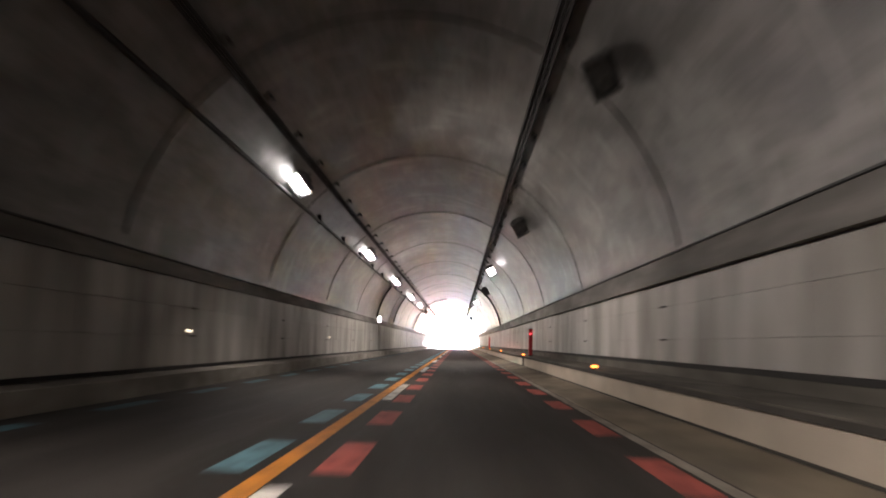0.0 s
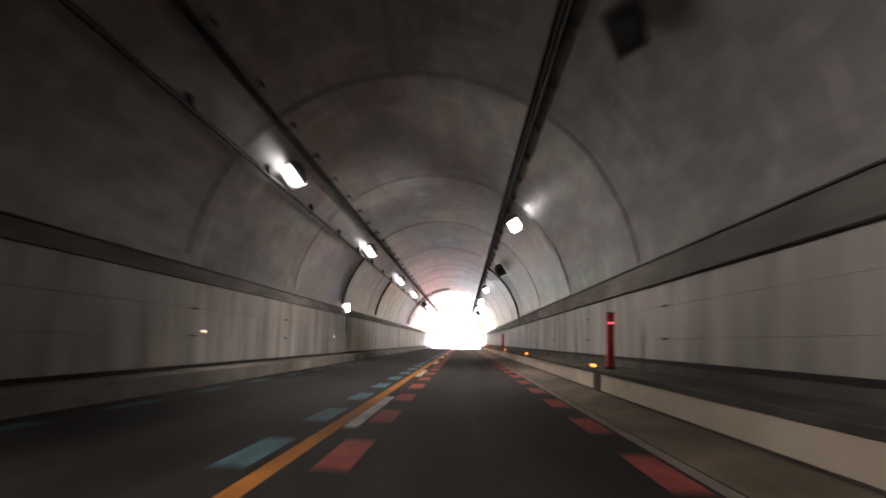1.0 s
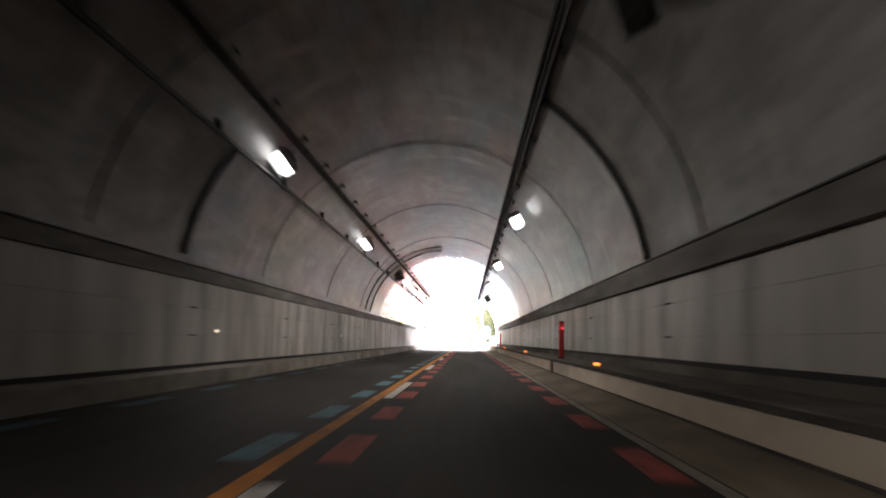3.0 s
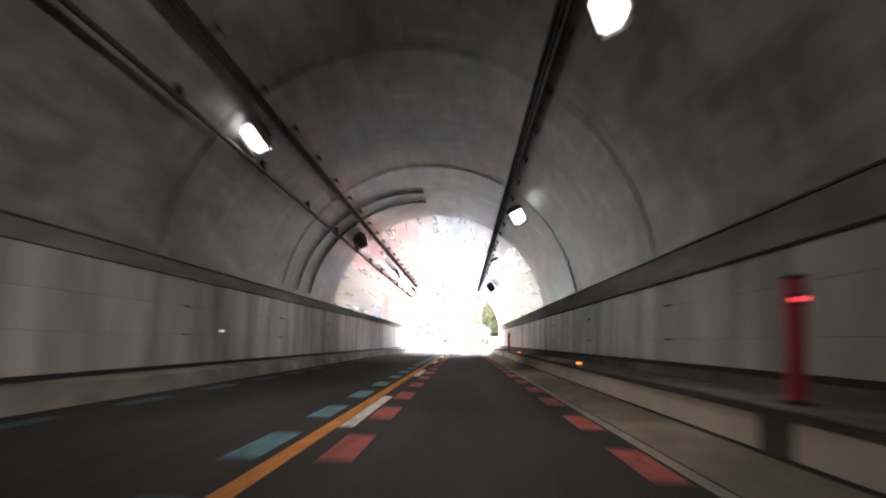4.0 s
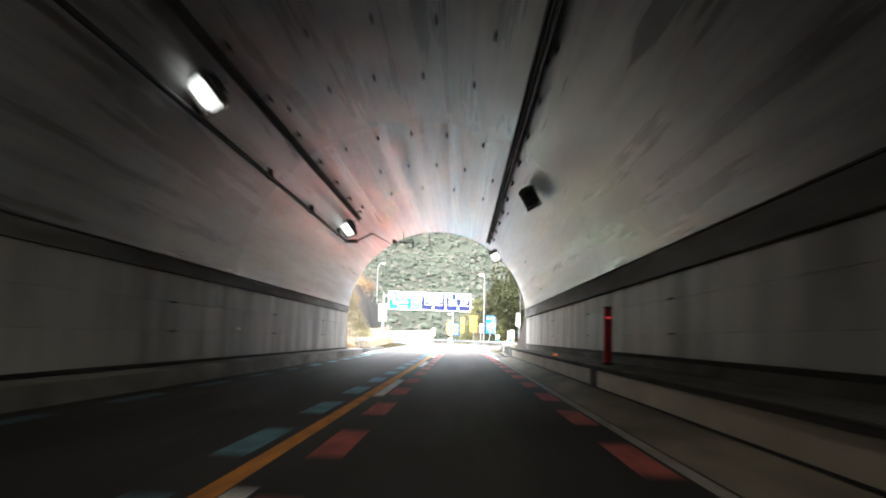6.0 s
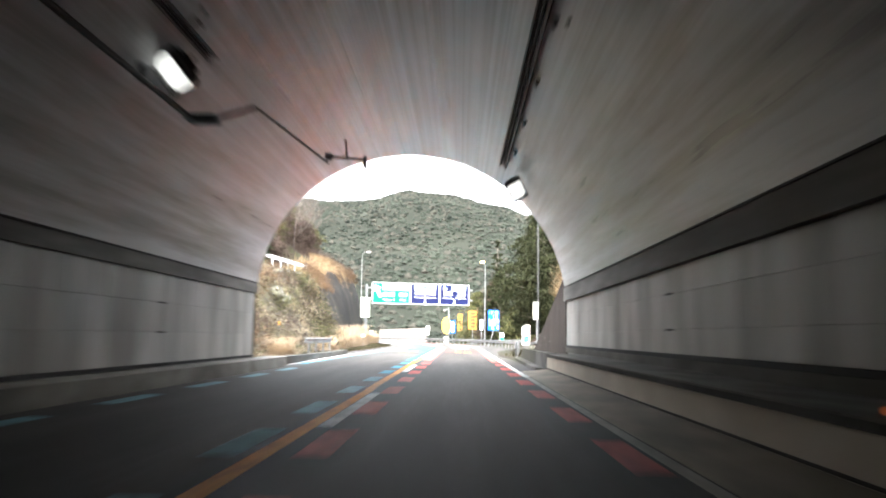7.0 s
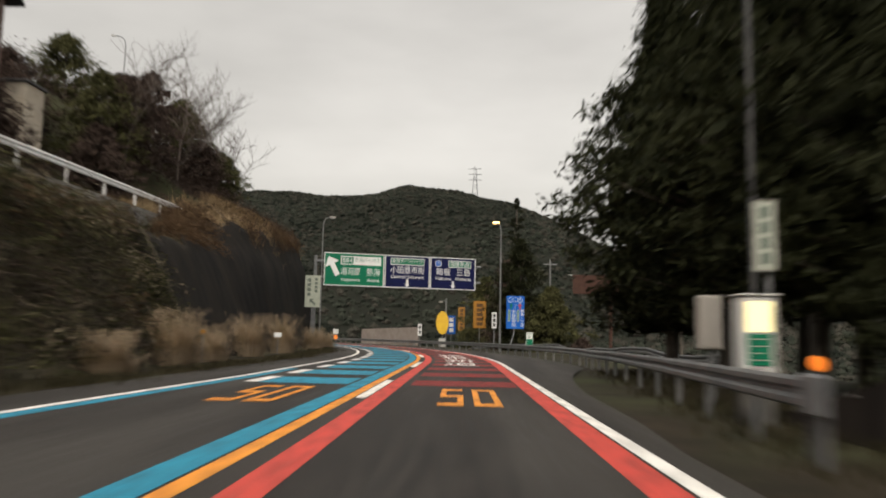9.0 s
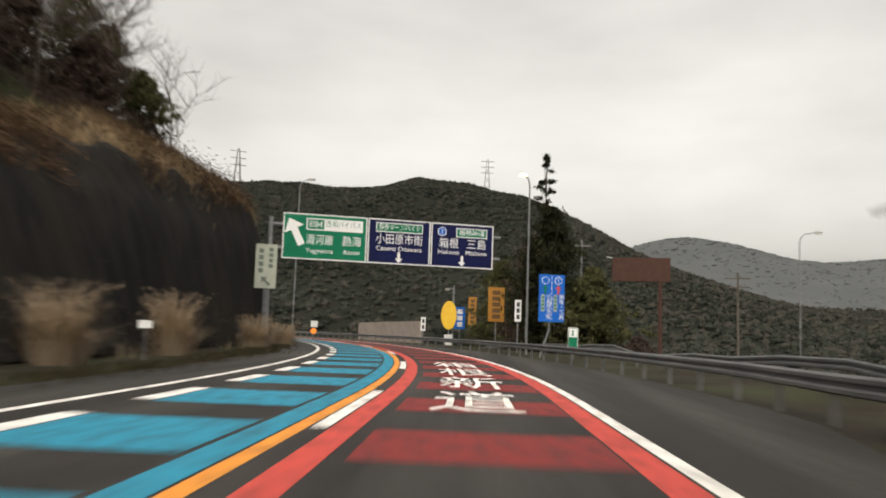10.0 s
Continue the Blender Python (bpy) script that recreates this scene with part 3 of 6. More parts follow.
k = -8
while 0.6 + 4.06 * k < 168.0:
    y = 0.6 + 4.06 * k
    lay(red_me if y < 156 else red_out, -1.16 if y < 140 else -1.20, y)
    lay(blue_me if y < 156 else blue_out, -2.06, y)
    if y < 168:
        lay(red_me if y < 152 else red_out, 1.80, y - 0.6)
    if y < 160:
        lay(blue_edge if y < 140 else blue_me, -5.36, y + 0.9)
    k += 1
# cross stripes past the speed figures
for k in range(26):
    y = 192.3 + 4.5 * k
    flat_strip("blue_stripe", y, y + 2.6, -4.42, -2.34, Z1, M_BLUE, road, step=1.0)
    flat_strip("red_stripe", y, y + 2.2, -0.90, 1.58, Z1, M_DEEPRED, road, step=1.0)
    flat_strip("side_dash", y + 0.2, y + 2.7, -4.80, -4.46, Z1, M_WHITE, road, step=1.0)


def bar_glyph(name, bars, x0, y0, w, h, mat, z=Z3):
    """A road figure of bars, each (x0, y0, x1, y1) in a unit cell."""
    bm = bmesh.new()
    for a, b, c, d in bars:
        vs = []
        for u, v in ((a, b), (c, b), (c, d), (a, d)):
            y = y0 + v * h
            vs.append(bm.verts.new((x0 + u * w + float(shift(y)), y, z)))
        bm.faces.new(vs)
    return part(name, bm, mat, road)


FIVE = [(0.0, 0.0, 1.0, 0.12), (0.76, 0.12, 1.0, 0.46), (0.0, 0.46, 1.0, 0.58), (0.0, 0.58, 0.24, 0.88), (0.0, 0.88, 0.96, 1.0)]
ZERO = [(0.0, 0.0, 1.0, 0.12), (0.0, 0.12, 0.24, 0.88), (0.76, 0.12, 1.0, 0.88), (0.0, 0.88, 1.0, 1.0)]
for x in (-0.13, -3.95):
    bar_glyph("speed_figure_five", FIVE, x, 187.0, 0.44, 4.1, M_YELLOW)
    bar_glyph("speed_figure_zero", ZERO, x + 0.62, 187.0, 0.47, 4.1, M_YELLOW)


# lane name on the road, read from far to near
def road_text(ch, x, y0, y1, w):
    cu = bpy.data.curves.new("road_character", "FONT")
    cu.body, cu.size = ch, 1.0
    tmp = bpy.data.objects.new("road_character", cu)
    scene.collection.objects.link(tmp)
    me = bpy.data.meshes.new_from_object(tmp)
    bpy.data.objects.remove(tmp)
    bpy.data.curves.remove(cu)
    me.name = "road_character"
    co = np.array([v.co[:] for v in me.vertices])
    lo, hi = co.min(0), co.max(0)
    for v in me.vertices:
        u, t = (v.co.x - lo[0]) / (hi[0] - lo[0]), (v.co.y - lo[1]) / (hi[1] - lo[1])
        y = y0 + t * (y1 - y0)
        v.co = (x + (u - 0.5) * w + float(shift(y)), y, Z3)
    me.materials.clear()
    me.materials.append(M_WHITE)
    ob = new("road_character", me)
    ob.parent = road


for i, ch in enumerate("道新根箱"):
    road_text(ch, 0.28, 205.9 + 5.0 * i, 209.9 + 5.0 * i, 1.45)

# ---------------------------------------------------------------- tunnel
def arch_ring(y0, y1, r, z_low, n=40, skew=False):
    """Points round the arch from the left foot to the right foot."""
    a0 = math.asin(min(1, (z_low - CZ) / r))
    return [(CX - r * math.cos(a), CZ + r * math.sin(a)) for a in np.linspace(a0, math.pi - a0, n)]


def arch_shell(name, y0, y1, r_in, r_out, z_low, mat, label, step=6.0, mouth=False):
    inner, outer = arch_ring(0, 0, r_in, z_low), arch_ring(0, 0, r_out, z_low)
    ys = list(np.linspace(y0, y1, max(2, int((y1 - y0) / step) + 1)))
    bm = bmesh.new()
    rows = []
    for i, y in enumerate(ys):
        row = []
        for x, z in inner + outer[::-1]:
            yy = portal_y(x) if mouth and i == len(ys) - 1 else y
            row.append(bm.verts.new((x, yy, z)))
        rows.append(row)
    n = len(rows[0])
    for r0, r1 in zip(rows, rows[1:]):
        for i in range(n):
            j = (i + 1) % n
            bm.faces.new((r0[i], r0[j], r1[j], r1[i]))
    bm.faces.new(rows[0][::-1])
    bm.faces.new(rows[-1])
    bmesh.ops.recalc_face_normals(bm, faces=bm.faces[:])
    for f in bm.faces:
        f.smooth = True
    for e in bm.edges:
        e.smooth = e.is_manifold and e.calc_face_angle(0) < 0.6
    ob = mesh_object(name, bm, mat)
    return tagged(ob, label, "tunnel lining", kind="structure")


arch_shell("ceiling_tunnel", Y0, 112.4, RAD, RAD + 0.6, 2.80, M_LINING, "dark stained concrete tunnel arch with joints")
# these two shells carry daylight in their colour as well as paler concrete
arch_shell("ceiling_transition", 112.4, 135.9, RAD, RAD + 0.6, 2.80, M_LINING_MID, "concrete arch toned between the dark and the daylight-pale linings")
portal_arch = arch_shell("ceiling_portal", 135.9, 157.0, RAD, RAD + 0.6, 2.80, M_LINING2, "board-marked concrete arch near the mouth, daylight in its pale tone", mouth=True)

# joint rings of the lining, one at each pour
for k in range(14):
    y = 6.65 + 11.75 * (k - 5)
    half = 0.035
    ring = arch_ring(0, 0, RAD - 0.012, 3.05, 48)
    bm = bmesh.new()
    rows = []
    for x, z in ring:
        f = (RAD - 0.02) / RAD
        rows.append([bm.verts.new((x, y - half, z)), bm.verts.new((CX + (x - CX) * f, y - half * 0.6, CZ + (z - CZ) * f)),
                     bm.verts.new((CX + (x - CX) * f, y + half * 0.6, CZ + (z - CZ) * f)), bm.verts.new((x, y + half, z))])
    for r0, r1 in zip(rows, rows[1:]):
        for i in range(3):
            bm.faces.new((r0[i], r0[i + 1], r1[i + 1], r1[i]))
    tagged(mesh_object("trim_joint_ring", bm, M_RINGJOINT), "dull strip over a joint of the tunnel lining", "joint strip", "lining joints", "structure")


# small dark anchors left in the concrete near the mouth
for i, y in enumerate((118.0, 122.5, 128.0, 131.5, 137.0, 141.5, 146.0)):
    for a in range(58 + 5 * (i % 3), 128, 13):
        t = radians(a + 4 * math.sin(7 * i + a))
        x, z = CX - (RAD - 0.03) * math.cos(t), CZ + (RAD - 0.03) * math.sin(t)
        part("anchor", rod((x, y, z), (x + 0.05 * math.cos(t), y, z - 0.10 * math.sin(t)), 0.035, 0.045, 6), M_TRAY, portal_arch)


def wall_block(name, x0, x1, z0, z1, mat, label, y_end=None, y_start=Y0, cat="wall"):
    bm = bmesh.new()
    ends = [portal_y(x0), portal_y(x1)] if y_end is None else [y_end, y_end]
    ys = np.linspace(y_start, min(ends), 2)
    vs = []
    for x, ye in ((x0, ends[0]), (x1, ends[1])):
        for z in (z0, z1):
            vs.append((bm.verts.new((x, y_start, z)), bm.verts.new((x, ye, z))))
    (a0, a1), (b0, b1), (c0, c1), (d0, d1) = vs
    for f in ((a0, a1, b1, b0), (c0, d0, d1, c1), (a0, c0, c1, a1), (b0, b1, d1, d0), (a0, b0, d0, c0), (a1, c1, d1, b1)):
        bm.faces.new(f)
    bmesh.ops.recalc_face_normals(bm, faces=bm.faces[:])
    return tagged(mesh_object(name, bm, mat), label, cat, kind="structure")


wall_r = wall_block("wall_right", XR + 0.06, XR + 0.8, 0.0, 2.46, M_FRIEZE, "concrete tunnel side wall faced with pale panels")
wall_l = wall_block("wall_left", XL - 0.8, XL - 0.06, 0.0, 2.46, M_FRIEZE, "concrete tunnel side wall faced with pale panels")
wall_block("trim_frieze_right", XR - 0.10, XR + 0.75, 2.463, 2.95, M_FRIEZE, "dark concrete frieze over the wall panels", cat="frieze")
wall_block("trim_frieze_left", XL - 0.75, XL + 0.05, 2.463, 2.785, M_FRIEZE, "dark concrete frieze over the wall panels", cat="frieze")
wall_block("trim_ledge_right", XR - 0.13, XR - 0.02, 2.952, 2.985, M_JOINT, "dark drip edge under the arch", cat="ledge")
wall_block("trim_ledge_left", XL + 0.01, XL + 0.08, 2.787, 2.82, M_JOINT, "dark drip edge under the arch", cat="ledge")
wall_block("trim_gap_right", XR - 0.02, XR + 0.055, 0.78, 0.86, M_DARK, "dark cable slot under the wall panels", cat="slot")
wall_block("trim_gap_left", XL - 0.055, XL + 0.01, 0.36, 0.43, M_DARK, "dark cable slot under the wall panels", cat="slot")
wall_block("trim_dado_right", XR - 0.01, XR + 0.05, 0.60, 0.777, M_GRIMEMID, "grimy concrete strip along the walkway", cat="dado")
# walkways and kerbs
wall_block("pavement_right", 3.045, XR + 0.055, 0.0, 0.575, M_WALK, "raised concrete inspection walkway", cat="walkway", y_end=159.5)
wall_block("trim_coping_right", 3.012, XR - 0.012, 0.578, 0.60, M_GRIMEMID, "sooty top slabs of the inspection walkway", cat="coping", y_end=159.5)
# thin dark band along the top of the walkway face
wall_block("trim_lip_right", 3.016, 3.042, 0.50, 0.575, M_DARKCONC, "dark band under the walkway lip", cat="coping", y_end=159.5)
wall_block("trim_groove_right", 3.028, 3.042, 0.112, 0.145, M_DARKCONC, "dark joint at the foot of the walkway", cat="joint", y_end=159.5)
bm = sweep([(2.20, -0.02), (2.20, 0.006), (2.25, 0.018), (2.6, 0.05), (3.0, 0.10), (3.04, 0.105), (3.04, -0.02)], [(0, Y0, 0, 1, 0), (0, 159.5, 0, 1, 0)])
tagged(mesh_object("kerb_right", bm, M_GUTTER), "stained sloping concrete gutter kerb", "kerb", kind="structure")
wall_block("pavement_left", XL - 0.05, -5.92, 0.0, 0.34, M_KERB, "low concrete walkway with rounded kerb", cat="walkway", y_end=161.2)

# unseen wall added to close the tube far behind against sky light
bm = box(XL - 0.8, XR + 0.8, Y0 - 0.5, Y0 - 0.02, -0.05, CZ + RAD + 0.6)
tagged(mesh_object("wall_light_seal", bm, M_LINING), "unseen plain wall added behind to keep sky light out", "wall", kind="structure")

# facing panels: three rows
ROWS = [(0.865, 1.302), (1.305, 1.967), (1.97, 2.455)]
ROWS_L = [(0.435, 1.132), (1.135, 1.802), (1.805, 2.455)]
PW = 1.0


def panel_mesh(h):
    bm = box(-0.045, 0, 0.007, PW - 0.007, 0, h, 0.004)
    me = bpy.data.meshes.new("panel")
    bm.to_mesh(me)
    bm.free()
    me.materials.append(M_PANEL)
    return me


def hang_panels(parent, x, flip, rows, y_end):
    meshes = [panel_mesh(b - a) for a, b in rows]
    n = int((y_end - Y0) / PW)
    joined = bmesh.new()
    for i in range(n):
        y = y_end - (i + 1) * PW
        for (a, b), me in zip(rows, meshes):
            jig = random.uniform(-0.006, 0.004)
            if i < 96:
                ob = new("panel", me)
                ob.parent = parent
                ob.matrix_basis = pose(x + jig, y if not flip else y + PW, a, 0, 0, 180 if flip else 0)
            else:
                m = pose(x + jig, y if not flip else y + PW, a, 0, 0, 180 if flip else 0)
                tmp = me.copy()
                tmp.transform(m)
                joined.from_mesh(tmp)
                bpy.data.meshes.remove(tmp)
    tagged(part("panel_run", joined, M_PANEL, parent), kind="stuff")


hang_panels(wall_r, XR + 0.055, False, ROWS, 162.5)
hang_panels(wall_l, XL - 0.055, True, ROWS_L, 159.3)

# small hinges and pulls on the panel joints
for i in range(15):
    y = 8.0 + 10.0 * i
    for z in (1.30, 1.97):
        bm = box(XR - 0.035, XR + 0.012, y, y + 0.32, z - 0.015, z + 0.02, 0.005)
        part("panel_clip", bm, M_DARK, wall_r)
    for z in (1.13, 1.80):
        bm = box(XL - 0.012, XL + 0.035, y + 3, y + 3.3, z - 0.015, z + 0.02, 0.005)
        part("panel_clip", bm, M_DARK, wall_l)


# ---------------------------------------------------------------- tunnel fittings
def area_lamp(name, loc, target, w, h, watts, colour, spread=162):
    d = bpy.data.lights.new(name, "AREA")
    d.shape, d.size, d.size_y, d.energy, d.color = "RECTANGLE", w, h, watts, colour
    d.spread = radians(spread)
    ob = new(name, d)
    ob.matrix_world = look(loc, target)
    return ob


def flood_lens():
    """A long glass with cut corners, slightly domed."""
    bm = bmesh.new()
    a, b, c = 0.23, 0.32, 0.11
    rim = [(-a, -b + c), (-a + c, -b), (a - c, -b), (a, -b + c), (a, b - c), (a - c, b), (-a + c, b), (-a, b - c)]
    rows = [[bm.verts.new((x * k, y * k, z)) for x, y in rim] for k, z in ((1.0, 0.022), (1.0, -0.01), (0.8, -0.04))]
    for r0, r1 in zip(rows, rows[1:]):
        for i in range(8):
            bm.faces.new((r0[i], r0[(i + 1) % 8], r1[(i + 1) % 8], r1[i]))
    bm.faces.new(rows[-1])
    bm.faces.new(rows[0][::-1])
    bmesh.ops.recalc_face_normals(bm, faces=bm.faces[:])
    return bm


def tunnel_lamp(x, y, z, lean, lit=True):
    t = thing("tunnel_lamp", "lit white floodlight on a bracket under the tunnel arch" if lit else "unlit dark floodlight under the tunnel arch", "lamp", (x, y, z), "tunnel lamps")
    base = Euler((radians(-48), radians(lean * 0.6), 0)).to_matrix()
    t.rotation_euler = (base @ Matrix.Rotation(radians(-46 if lean > 0 else -12), 3, "Z")).to_euler()
    part("housing", box(-0.27, 0.27, -0.36, 0.36, 0.02, 0.19, 0.05), M_HOUSING, t)
    part("lens", flood_lens(), G_LAMP if lit else M_HOUSING, t, "glowing white lens" if lit else "dark lens")
    bm = rod((-0.2, 0, 0.17), (-0.12, 0, 0.62), 0.025, n=6)
    rod((0.2, 0, 0.17), (0.12, 0, 0.62), 0.025, n=6, bm=bm)
    part("bracket", bm, M_TRAY, t)
    # rim added round the lens to keep its glow off the arch
    bm = None
    for x0, x1, y0, y1 in ((-0.27, -0.245, -0.36, 0.36), (0.245, 0.27, -0.36, 0.36), (-0.245, 0.245, -0.36, -0.335), (-0.245, 0.245, 0.335, 0.36)):
        bm = box(x0, x1, y0, y1, -0.09, 0.018, bm=bm)
    part("glow_guard", bm, M_HOUSING, t)
    # plain dark box behind the housing
    part("dark_box", box(-0.17, 0.17, -0.22, 0.22, 0.21, 0.44, 0.03), M_HOUSING, t)
    return t


lamp_y_left = [-22.9, -4.05, 14.75, 33.6, 52.35, 72.4, 90.0, 127.5, 146.6]
lamp_y_right = [43.0, 82.8, 101.3, 119.5, 158.2]
for y in lamp_y_left:
    tunnel_lamp(-4.94, y, 5.68, 32)
    area_lamp("lamp_light", (-4.66, y - 0.1, 5.36), (1.6, y - 0.2, 0.0), 0.4, 0.5, LAMP_W, (1.0, 0.89, 0.74))
for y in lamp_y_right:
    tunnel_lamp(1.93, y, 5.82, -30)
    area_lamp("lamp_light", (1.66, y - 0.1, 5.50), (-4.2, y - 0.2, 0.0), 0.4, 0.5, 1.35 * LAMP_W, (1.0, 0.89, 0.74))
for y in (5.0, 23.0, 62.5, 138.6):
    tunnel_lamp(2.25, y, 5.75, -33, False)
tunnel_lamp(-4.94, 108.8, 5.68, 32, False)

# lamp over the left wall
side = thing("side_lamp", "small lit box lamp over a pale plate on the tunnel wall", "lamp", (XL + 0.02, 55.8, 2.86))
part("housing", box(0.0, 0.28, -0.10, 0.10, -0.22, 0.26, 0.02), M_HOUSING, side)
part("lens", box(0.02, 0.26, -0.115, -0.102, -0.19, 0.23), G_LAMPSIDE, side, "glowing lens")
part("arm", rod((0.1, 0.1, 0.1), (0.1, 0.7, 0.14), 0.02, n=6), M_TRAY, side)
part("plate", box(0.06, 0.12, -0.06, 0.06, -1.35, -0.20, 0.01), M_GREYBOX, side, "pale upright plate")


def cable_run(name, label, x, z, y0, y1, w, lean, side, first):
    """A ladder tray: two side rails, rungs, cables on it and hooked arms on one side."""
    t = thing(name, label, "cable tray", (x, 0, z))
    t.rotation_euler = (0, radians(lean), 0)
    for u in (-w / 2, w / 2):
        part("rail", box(u - 0.022, u + 0.022, y0, y1, -0.05, 0.05), M_TRAY, t)
    rungs = bmesh.new()
    y = y1 - 0.25
    while y > y0:
        if y > y1 - 60:
            part("rung", box(-w / 2, w / 2, y - 0.025, y + 0.025, -0.03, 0.0), M_TRAY, t)
        else:
            box(-w / 2, w / 2, y - 0.025, y + 0.025, -0.03, 0.0, bm=rungs)
        y -= 0.6
    tagged(part("rung_run", rungs, M_TRAY, t), kind="stuff")
    for i in range(3):
        u = -w / 2 + w * (i + 0.5) / 3
        pts = [(u, y0 + (y1 - y0) * k / 60, 0.03 + 0.012 * math.sin(k * 1.7 + i)) for k in range(61)]
        bm = sweep([(-0.022, -0.022), (0.022, -0.022), (0.022, 0.022), (-0.022, 0.022)], [(a, b, c, 1, 0) for a, b, c in pts])
        part("cable", bm, M_DARK, t)
    y = first
    while y > max(y0, -10):
        reach = side * (w / 2 + 0.17)
        bm = box(-0.03, 0.03, y - 0.03, y + 0.03, 0.03, 0.24)
        box(min(0, reach), max(0, reach), y - 0.03, y + 0.03, 0.04, 0.09, bm=bm)
        box(reach - 0.03, reach + 0.03, y - 0.05, y + 0.05, -0.06, 0.09, bm=bm)
        part("bracket", bm, M_TRAY, t)
        y -= 3.2
    return t


cable_run("cable_tray", "dark ladder cable tray with hooked brackets under the arch", 1.50, 6.59, Y0, 158.2, 0.21, 31, 1, 155.8)
cable_run("cable_tray", "dark ladder cable tray with hooked brackets under the arch", -4.50, 6.20, Y0, 147.3, 0.16, -38, 1, 146.0)


def arch_cable(y, a0, a1, slope, r, label):
    """A dark cable clipped round the arch between two angles from the left springing."""
    t = thing("arch_cable", label, "cable", (0, 0, 0), "arch cables")
    pts = []
    for a in np.linspace(radians(a0), radians(a1), 28):
        x, z = CX - (RAD - r - 0.01) * math.cos(a), CZ + (RAD - r - 0.01) * math.sin(a)
        pts.append(Vector((x, y + slope * (x - XL), z)))
    bm = bmesh.new()
    rows = []
    for p in pts:
        out = Vector((p.x - CX, 0, p.z - CZ)).normalized()
        rows.append([bm.verts.new(p + out * (r * math.cos(k * math.pi / 3)) + Vector((0, 1, 0)) * (r * math.sin(k * math.pi / 3))) for k in range(6)])
    for r0, r1 in zip(rows, rows[1:]):
        for k in range(6):
            bm.faces.new((r0[k], r0[(k + 1) % 6], r1[(k + 1) % 6], r1[k]))
    bm.faces.new(rows[0][::-1])
    bm.faces.new(rows[-1])
    bmesh.ops.recalc_face_normals(bm, faces=bm.faces[:])
    part("cable", bm, M_DARK, t)
    for p in pts[2::6]:
        part("clip", box(p.x - 0.05, p.x + 0.05, p.y - 0.12, p.y + 0.12, p.z - 0.04, p.z + 0.04, 0.01), M_TRAY, t)


CABLE = "black cable clipped up the side of the tunnel arch"
arch_cable(103.0, 9, 84, 0.55, 0.035, CABLE)
arch_cable(105.5, 9, 84, 0.50, 0.035, CABLE)
arch_cable(70.0, 9, 39, 0.0, 0.06, CABLE)
arch_cable(70.0, 121, 171, -0.05, 0.06, CABLE)
arch_cable(53.9, 9, 39, 0.0, 0.055, CABLE)
conduit = thing("conduit", "thin dark cable conduit clipped to the arch", "conduit", (-5.25, 0, 5.38))
part("pipe", rod((0, Y0, 0), (0, 148.6, 0), 0.055, n=8), M_TRAY, conduit)
part("junction_box", box(-0.1, 0.5, 148.4, 148.8, -0.05, 0.08, 0.02), M_TRAY, conduit)
part("pipe", rod((0.45, 148.6, 0.03), (1.05, 149.4, 0.50), 0.04, n=8), M_TRAY, conduit)
part("pipe", rod((1.05, 149.4, 0.50), (1.55, 155.6, 0.68), 0.03, n=8), M_TRAY, conduit)
for y in np.arange(20, 148, 6.0):
    part("clip", box(-0.07, 0.07, y, y + 0.05, -0.07, 0.25), M_TRAY, conduit)
sensor = thing("sensor_arm", "dark sensor on a short pipe arm under the arch", "sensor", (-3.55, 156.1, 6.22))
part("arm", rod((-0.15, -0.4, 0.05), (0.85, 0.0, 0.06), 0.04, n=8), M_TRAY, sensor)
part("joint", box(-0.25, -0.05, -0.5, -0.3, -0.05, 0.15, 0.02), M_HOUSING, sensor)
part("head", box(0.80, 0.92, -0.08, 0.08, -0.22, 0.16, 0.02), M_HOUSING, sensor)
part("strut", rod((0.35, -0.2, 0.06), (0.30, -0.2, 0.62), 0.03, n=6), M_TRAY, sensor)

# red emergency posts on the walkway, fifty metres apart
for y in (-19.7, 30.4, 80.4, 131.0):
    p = thing("emergency_post", "slim red emergency post with red lamps on the walkway", "emergency post", (3.40, y, 0.602), "emergency posts")
    part("body", box(-0.085, 0.085, -0.06, 0.10, 0.0, 1.275, 0.018), M_POSTRED, p)
    part("cap", box(-0.095, 0.095, -0.075, 0.11, 1.275, 1.31, 0.01), M_DARK, p, "dark cap")
    part("base", box(-0.11, 0.11, -0.085, 0.12, 0.0, 0.04, 0.01), M_DARK, p, "dark base")
    part("lamp_bezel", box(-0.075, 0.075, -0.078, -0.062, 1.00, 1.12, 0.006), M_DARK, p, "dark lamp panel")
    for u in (-0.038, 0.038):
        part("red_lamp", disc((u, -0.09, 1.06), 0.024, 0.03, n=12), G_REDLED, p, "glowing red lamp")
    part("door_panel", box(-0.065, 0.065, -0.072, -0.062, 0.18, 0.88, 0.004), M_POSTRED, p)
    # thin dark panel laid on the walkway face
    part("foot_patch", box(-0.385, -0.365, -0.75, 0.05, -0.48, -0.03, 0.005), M_DARKCONC, p, "dark patch on the walkway face below the post")

